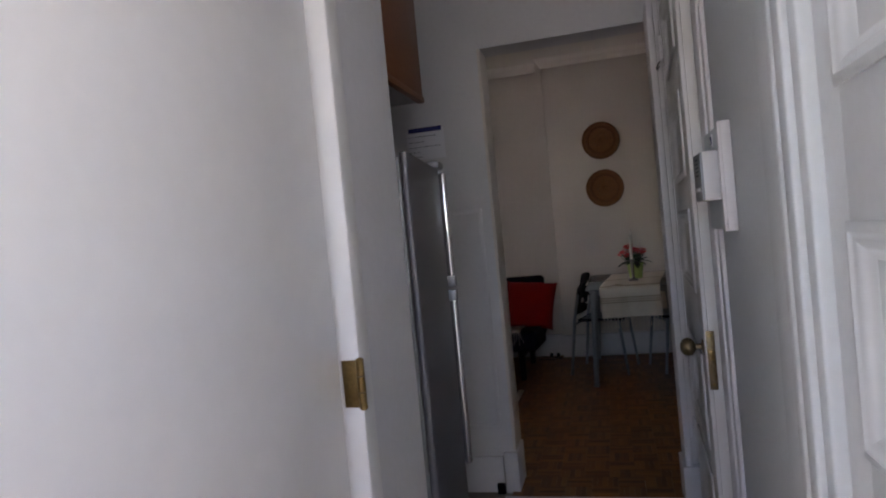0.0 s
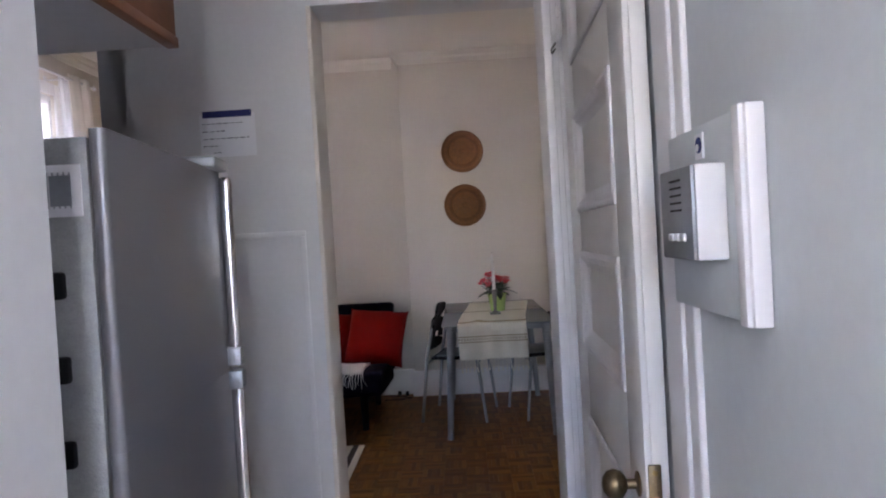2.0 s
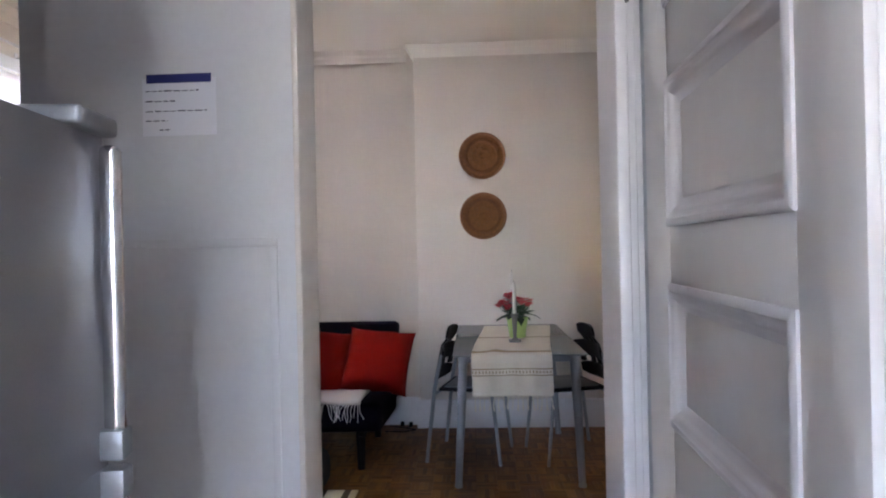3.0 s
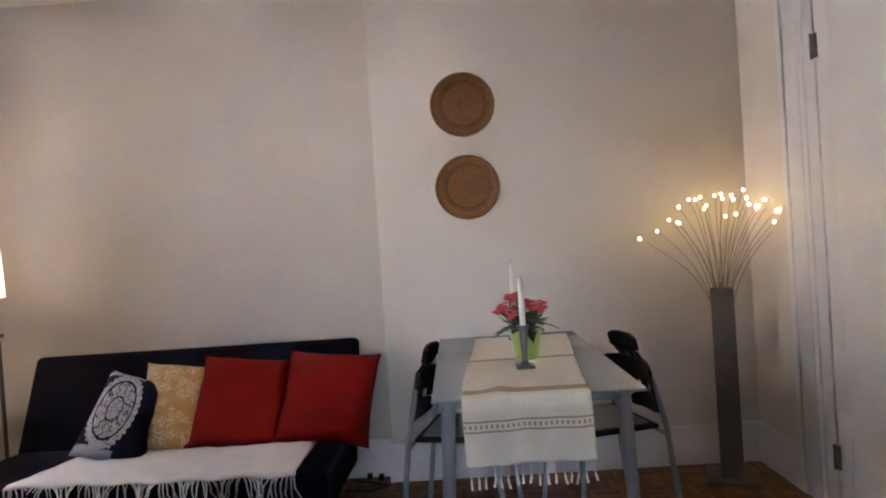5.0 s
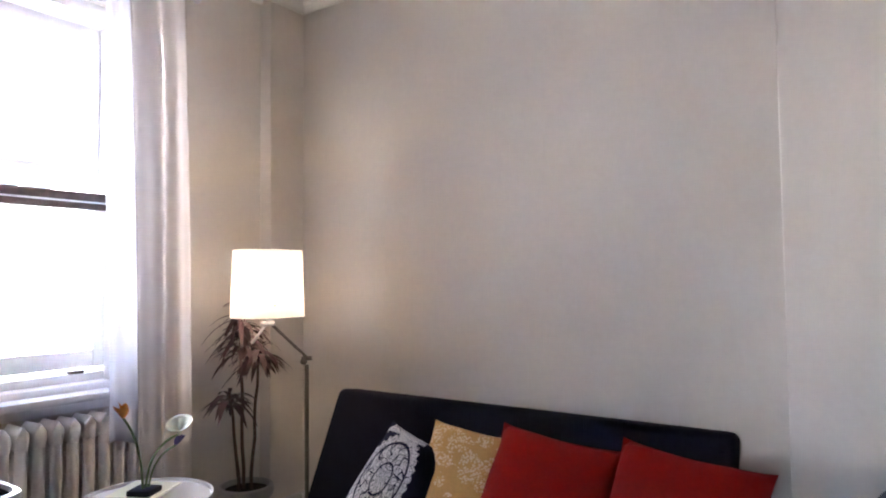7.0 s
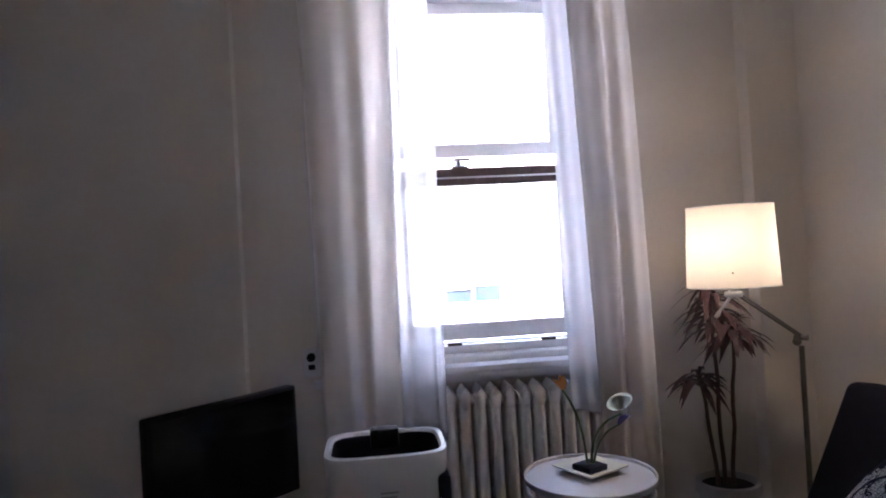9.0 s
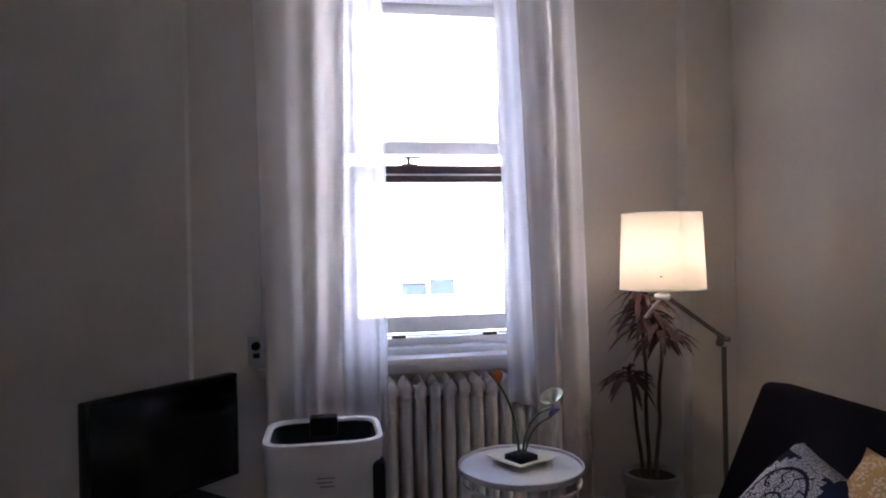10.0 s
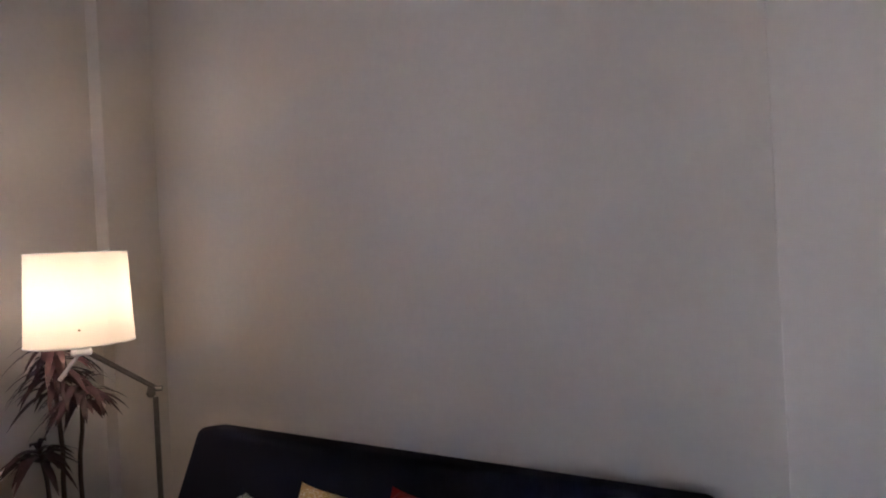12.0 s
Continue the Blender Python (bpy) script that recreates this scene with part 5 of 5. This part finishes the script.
bm = bmesh.new()
for k in range(4):
    a = k * 1.571
    leaf_blade(bm, lil2 + Vector((0.003 * math.cos(a), 0.003 * math.sin(a), 0)), (0.15 * math.cos(a) + 0.1, 0.75 + 0.15 * math.sin(a), 0.55), 0.05, 0.011, 0.0, 0.5, 6)
part("iris_bud", bm, VIOLET, stem, "closed violet iris bud", smooth=180)

# ---- air purifier ----
ap = thing("air_purifier", "white portable air conditioner with a dark recessed top", "air conditioner", pose(-2.19, 4.285, 0))
bm = bmesh.new()
b = bmesh.new()
W, D, Z1 = 0.172, 0.15, 0.755
outer = []
for z, s in ((0.05, 0.97), (0.10, 0.985), (0.60, 0.985), (0.70, 1.0), (Z1 - 0.012, 1.03), (Z1, 1.02)):
    ring = []
    for k in range(40):
        a = 6.2832 * k / 40
        c_, s_ = math.cos(a), math.sin(a)
        ring.append(b.verts.new((D * s * math.copysign(abs(c_) ** 0.42, c_), W * s * math.copysign(abs(s_) ** 0.42, s_), z)))
    outer.append(ring)
for z, s in ((Z1 + 0.001, 0.945), (Z1 - 0.008, 0.91)):
    ring = []
    for k in range(40):
        a = 6.2832 * k / 40
        c_, s_ = math.cos(a), math.sin(a)
        ring.append(b.verts.new((D * (s - 0.06) * math.copysign(abs(c_) ** 0.42, c_), W * s * math.copysign(abs(s_) ** 0.42, s_), z)))
    outer.append(ring)
for p, q in zip(outer, outer[1:]):
    for k in range(40):
        b.faces.new((p[k], p[(k + 1) % 40], q[(k + 1) % 40], q[k]))
b.faces.new(list(reversed(outer[0])))
join(bm, b)
part("body", bm, WHITEP, ap)
bm = bmesh.new()
bowl = []
for z, s in ((Z1 - 0.008, 0.908), (Z1 - 0.02, 0.885), (Z1 - 0.085, 0.83)):
    ring = []
    for k in range(40):
        a = 6.2832 * k / 40
        c_, s_ = math.cos(a), math.sin(a)
        ring.append(bm.verts.new((D * (s - 0.06) * math.copysign(abs(c_) ** 0.42, c_), W * s * math.copysign(abs(s_) ** 0.42, s_), z)))
    bowl.append(ring)
for p, q in zip(bowl, bowl[1:]):
    for k in range(40):
        bm.faces.new((p[k], p[(k + 1) % 40], q[(k + 1) % 40], q[k]))
bm.faces.new(bowl[-1])
part("top_panel", bm, DARKGAP, ap, "dark blue-black recessed panel")
bm = bmesh.new()
box(bm, -0.150, -0.045, Z1 - 0.05, -0.10, 0.045, Z1 + 0.014, bevel=0.008)
part("handle", bm, BLACKP, ap, "black carrying handle")
bm = bmesh.new()
box(bm, 0.06, 0.140, 0.30, 0.1500, 0.176, 0.69, bevel=0.012)
part("side_grille", bm, DARKGAP, ap, "dark side grille")
bm = bmesh.new()
for k, (a, b_) in enumerate(((-0.02, 0.03), (-0.02, 0.025), (-0.012, 0.03))):
    box(bm, 0.1465, a, 0.655 - 0.012 * k, 0.1495, b_, 0.659 - 0.012 * k)
part("lettering_bar", bm, GREYM, ap, "small grey lettering")
for sx in (-1, 1):
    for sy in (-1, 1):
        bm = bmesh.new()
        ball(bm, (sx * 0.08, sy * 0.13, 0.026), 0.026, 1, 0.7, 1)
        part("castor", bm, BLACKP, ap)

# ---- television on a low stand ----
stand = thing("tv_stand", "low dark television stand", "tv stand", pose(-2.22, 3.80, 0, 0, 0, -43))
bm = bmesh.new()
box(bm, -0.24, -0.16, 0.48, 0.24, 0.16, 0.50, bevel=0.003)
part("top", bm, BLACKP, stand)
bm = bmesh.new()
box(bm, -0.23, -0.15, 0.18, 0.23, 0.15, 0.198, bevel=0.003)
part("shelf", bm, BLACKP, stand)
for sx in (-0.225, 0.225):
    for sy in (-0.145, 0.145):
        bm = bmesh.new()
        rod(bm, (sx, sy, 0), (sx, sy, 0.482), 0.012)
        part("leg", bm, BLACKP, stand)
tv = thing("television", "switched-off black flat television turned towards the sofa", "television", pose(-2.205, 3.825, 0.50, 0, 0, -43))
bm = bmesh.new()
box(bm, -0.250, -0.02, 0.08, 0.250, 0.02, 0.412, bevel=0.006)
part("case", bm, BLACKP, tv)
bm = bmesh.new()
box(bm, -0.238, 0.0185, 0.095, 0.238, 0.0215, 0.400)
part("screen", bm, SCREEN, tv, "glossy black screen")
bm = bmesh.new()
box(bm, -0.03, -0.018, 0.01, 0.03, 0.014, 0.09, bevel=0.005)
box(bm, -0.11, -0.07, 0.0, 0.11, 0.07, 0.012, bevel=0.004)
part("foot", bm, BLACKP, tv)

# ---- outlet and its cord ----
sock = thing("wall_outlet", "white wall outlet with a dark plug and cord", "outlet", pose(-2.85, 4.02, 0.91))
bm = bmesh.new()
box(bm, 0, -0.034, -0.056, 0.006, 0.034, 0.056, bevel=0.003)
part("plate", bm, WHITEP, sock)
bm = bmesh.new()
rod(bm, (0.006, 0, 0.022), (0.03, 0, 0.022), 0.017)
part("plug", bm, BLACKP, sock, "round black plug")
bm = bmesh.new()
box(bm, 0.005, -0.013, -0.028, 0.008, 0.013, -0.008, bevel=0.002)
part("socket", bm, DARKGAP, sock, "dark socket slots")
bm = bmesh.new()
box(bm, 0.004, 0.005, -0.105, 0.03, 0.045, -0.07, bevel=0.004)
part("timer", bm, WHITEP, sock, "small white plug-in box")
bm = bmesh.new()
bent(bm, [Vector((0.02, 0.018, 0.03)), Vector((0.024, 0.030, 0.10)), Vector((0.026, 0.026, 0.5)), Vector((0.03, 0.010, 0.95))], 0.0035)
part("cord", bm, WHITEP, sock, "thin white cord")

# ---- rug, pouf and cable in front of the sofa ----
rug = thing("striped_rug", "cream rug with narrow dark stripes on the parquet", "rug", pose(-1.43, 4.25, 0))
bm = bmesh.new()
box(bm, -0.70, -0.45, 0.0005, 0.70, 0.47, 0.008, bevel=0.002)
part("weave", bm, CREAM, rug)
for k in range(11):
    x = 0.645 - 0.13 * k
    bm = bmesh.new()
    box(bm, x - 0.018, -0.448, 0.0075, x + 0.018, 0.468, 0.0095, bevel=0.0008)
    part("stripe", bm, SASHD, rug, "dark brown stripe")
pouf = thing("floor_pouf", "low rounded grey felt pouf in front of the sofa", "pouf", pose(-1.06, 4.72, 0.0095))
bm = bmesh.new()
b = bmesh.new()
bmesh.ops.create_uvsphere(b, u_segments=36, v_segments=20, radius=1)
for v in b.verts:
    v.co = Vector((0.17 * math.copysign(abs(v.co.x) ** 0.75, v.co.x), 0.17 * math.copysign(abs(v.co.y) ** 0.75, v.co.y), 0.11 + 0.11 * math.copysign(abs(v.co.z) ** 0.5, v.co.z)))
join(bm, b)
part("cover", bm, GREYFAB, pouf, smooth=180)
bm = bmesh.new()
for k in range(40):
    a0, a1 = 6.2832 * k / 40, 6.2832 * (k + 1) / 40
    q = [0.168 * math.copysign(abs(f) ** 0.75, f) for f in (math.cos(a0), math.sin(a0), math.cos(a1), math.sin(a1))]
    rod(bm, (q[0], q[1], 0.11), (q[2], q[3], 0.11), 0.004, 0.004, 5)
part("seam", bm, GREYFAB, pouf)
cord = thing("power_strip", "black plug and cable lying by the baseboard", "cable", pose(-0.60, 6.00, 0.001))
bm = bmesh.new()
bent(bm, [Vector((-0.12, 0.02, 0.006)), Vector((-0.05, -0.03, 0.006)), Vector((0.02, -0.06, 0.006)), Vector((0.08, -0.10, 0.006)), Vector((0.0, -0.16, 0.006)), Vector((-0.14, -0.14, 0.006))], 0.004)
part("cable", bm, BLACKP, cord)
for x, y in ((-0.03, 0.02), (0.035, 0.0)):
    bm = bmesh.new()
    box(bm, x - 0.014, y - 0.014, 0, x + 0.014, y + 0.014, 0.034, bevel=0.005)
    part("plug", bm, BLACKP, cord)

# dark doorstop on the hall floor
bm = bmesh.new()
box(bm, -0.60, 2.735, 0, -0.562, 2.757, 0.05, bevel=0.004)
tagged(part("doorstop", bm, BLACKP), "small black block at the foot of the partition", "doorstop")

# ---- parquet ----
BS, FN = 0.12, 5


def parquet_mesh(turned_):
    bm = bmesh.new()
    w = BS / FN
    for k in range(FN):
        q = (-BS / 2 + 0.0004, -BS / 2 + k * w + 0.0004, BS / 2 - 0.0004, -BS / 2 + (k + 1) * w - 0.0004)
        if turned_:
            q = (q[1], q[0], q[3], q[2])
        h = 0.0 - 0.0006 * ((k * 7 + turned_) % 3)
        vs = [bm.verts.new(c) for c in ((q[0], q[1], -0.012), (q[2], q[1], -0.012), (q[2], q[3], -0.012), (q[0], q[3], -0.012), (q[0], q[1], h), (q[2], q[1], h), (q[2], q[3], h), (q[0], q[3], h))]
        for f in ((4, 5, 6, 7), (0, 1, 5, 4), (1, 2, 6, 5), (2, 3, 7, 6), (3, 0, 4, 7)):
            bm.faces.new([vs[i] for i in f])
    me = finish(bm, "parquet_block")
    me.materials.append(PARQ)
    return me


floor = bpy.data.objects["floor"]
pm = [parquet_mesh(0), parquet_mesh(1)]
verts, faces = [], []
count = 0
for i in range(int((1.47 + 2.85) / BS) + 1):
    for j in range(int((6.08 - 2.94) / BS) + 1):
        x, y = -2.85 + BS * (i + 0.5), 2.94 + BS * (j + 0.5)
        if x > 1.5 or y > 6.1:
            continue
        if -0.82 < x < 0.90 and 2.9 < y < 5.2 and count < 286:
            ob = new("parquet_block", pm[(i + j) % 2])
            ob.parent = floor
            ob.location = (x, y, 0)
            count += 1
        else:
            for p in pm[(i + j) % 2].polygons:
                o = len(verts)
                verts += [(x + pm[(i + j) % 2].vertices[v].co.x, y + pm[(i + j) % 2].vertices[v].co.y, pm[(i + j) % 2].vertices[v].co.z) for v in p.vertices]
                faces.append(tuple(range(o, o + len(p.vertices))))
for i in range(7):
    for j in range(2):
        ob = new("parquet_block", pm[(i + j) % 2])
        ob.parent = floor
        ob.location = (-0.47 + BS * i, 2.88 - BS * j, 0.008)
me = bpy.data.meshes.new("parquet_field")
me.from_pydata(verts, [], faces)
me.materials.append(PARQ)
field = tagged(new("parquet_field", me), "", "", "", "stuff")
field.parent = floor
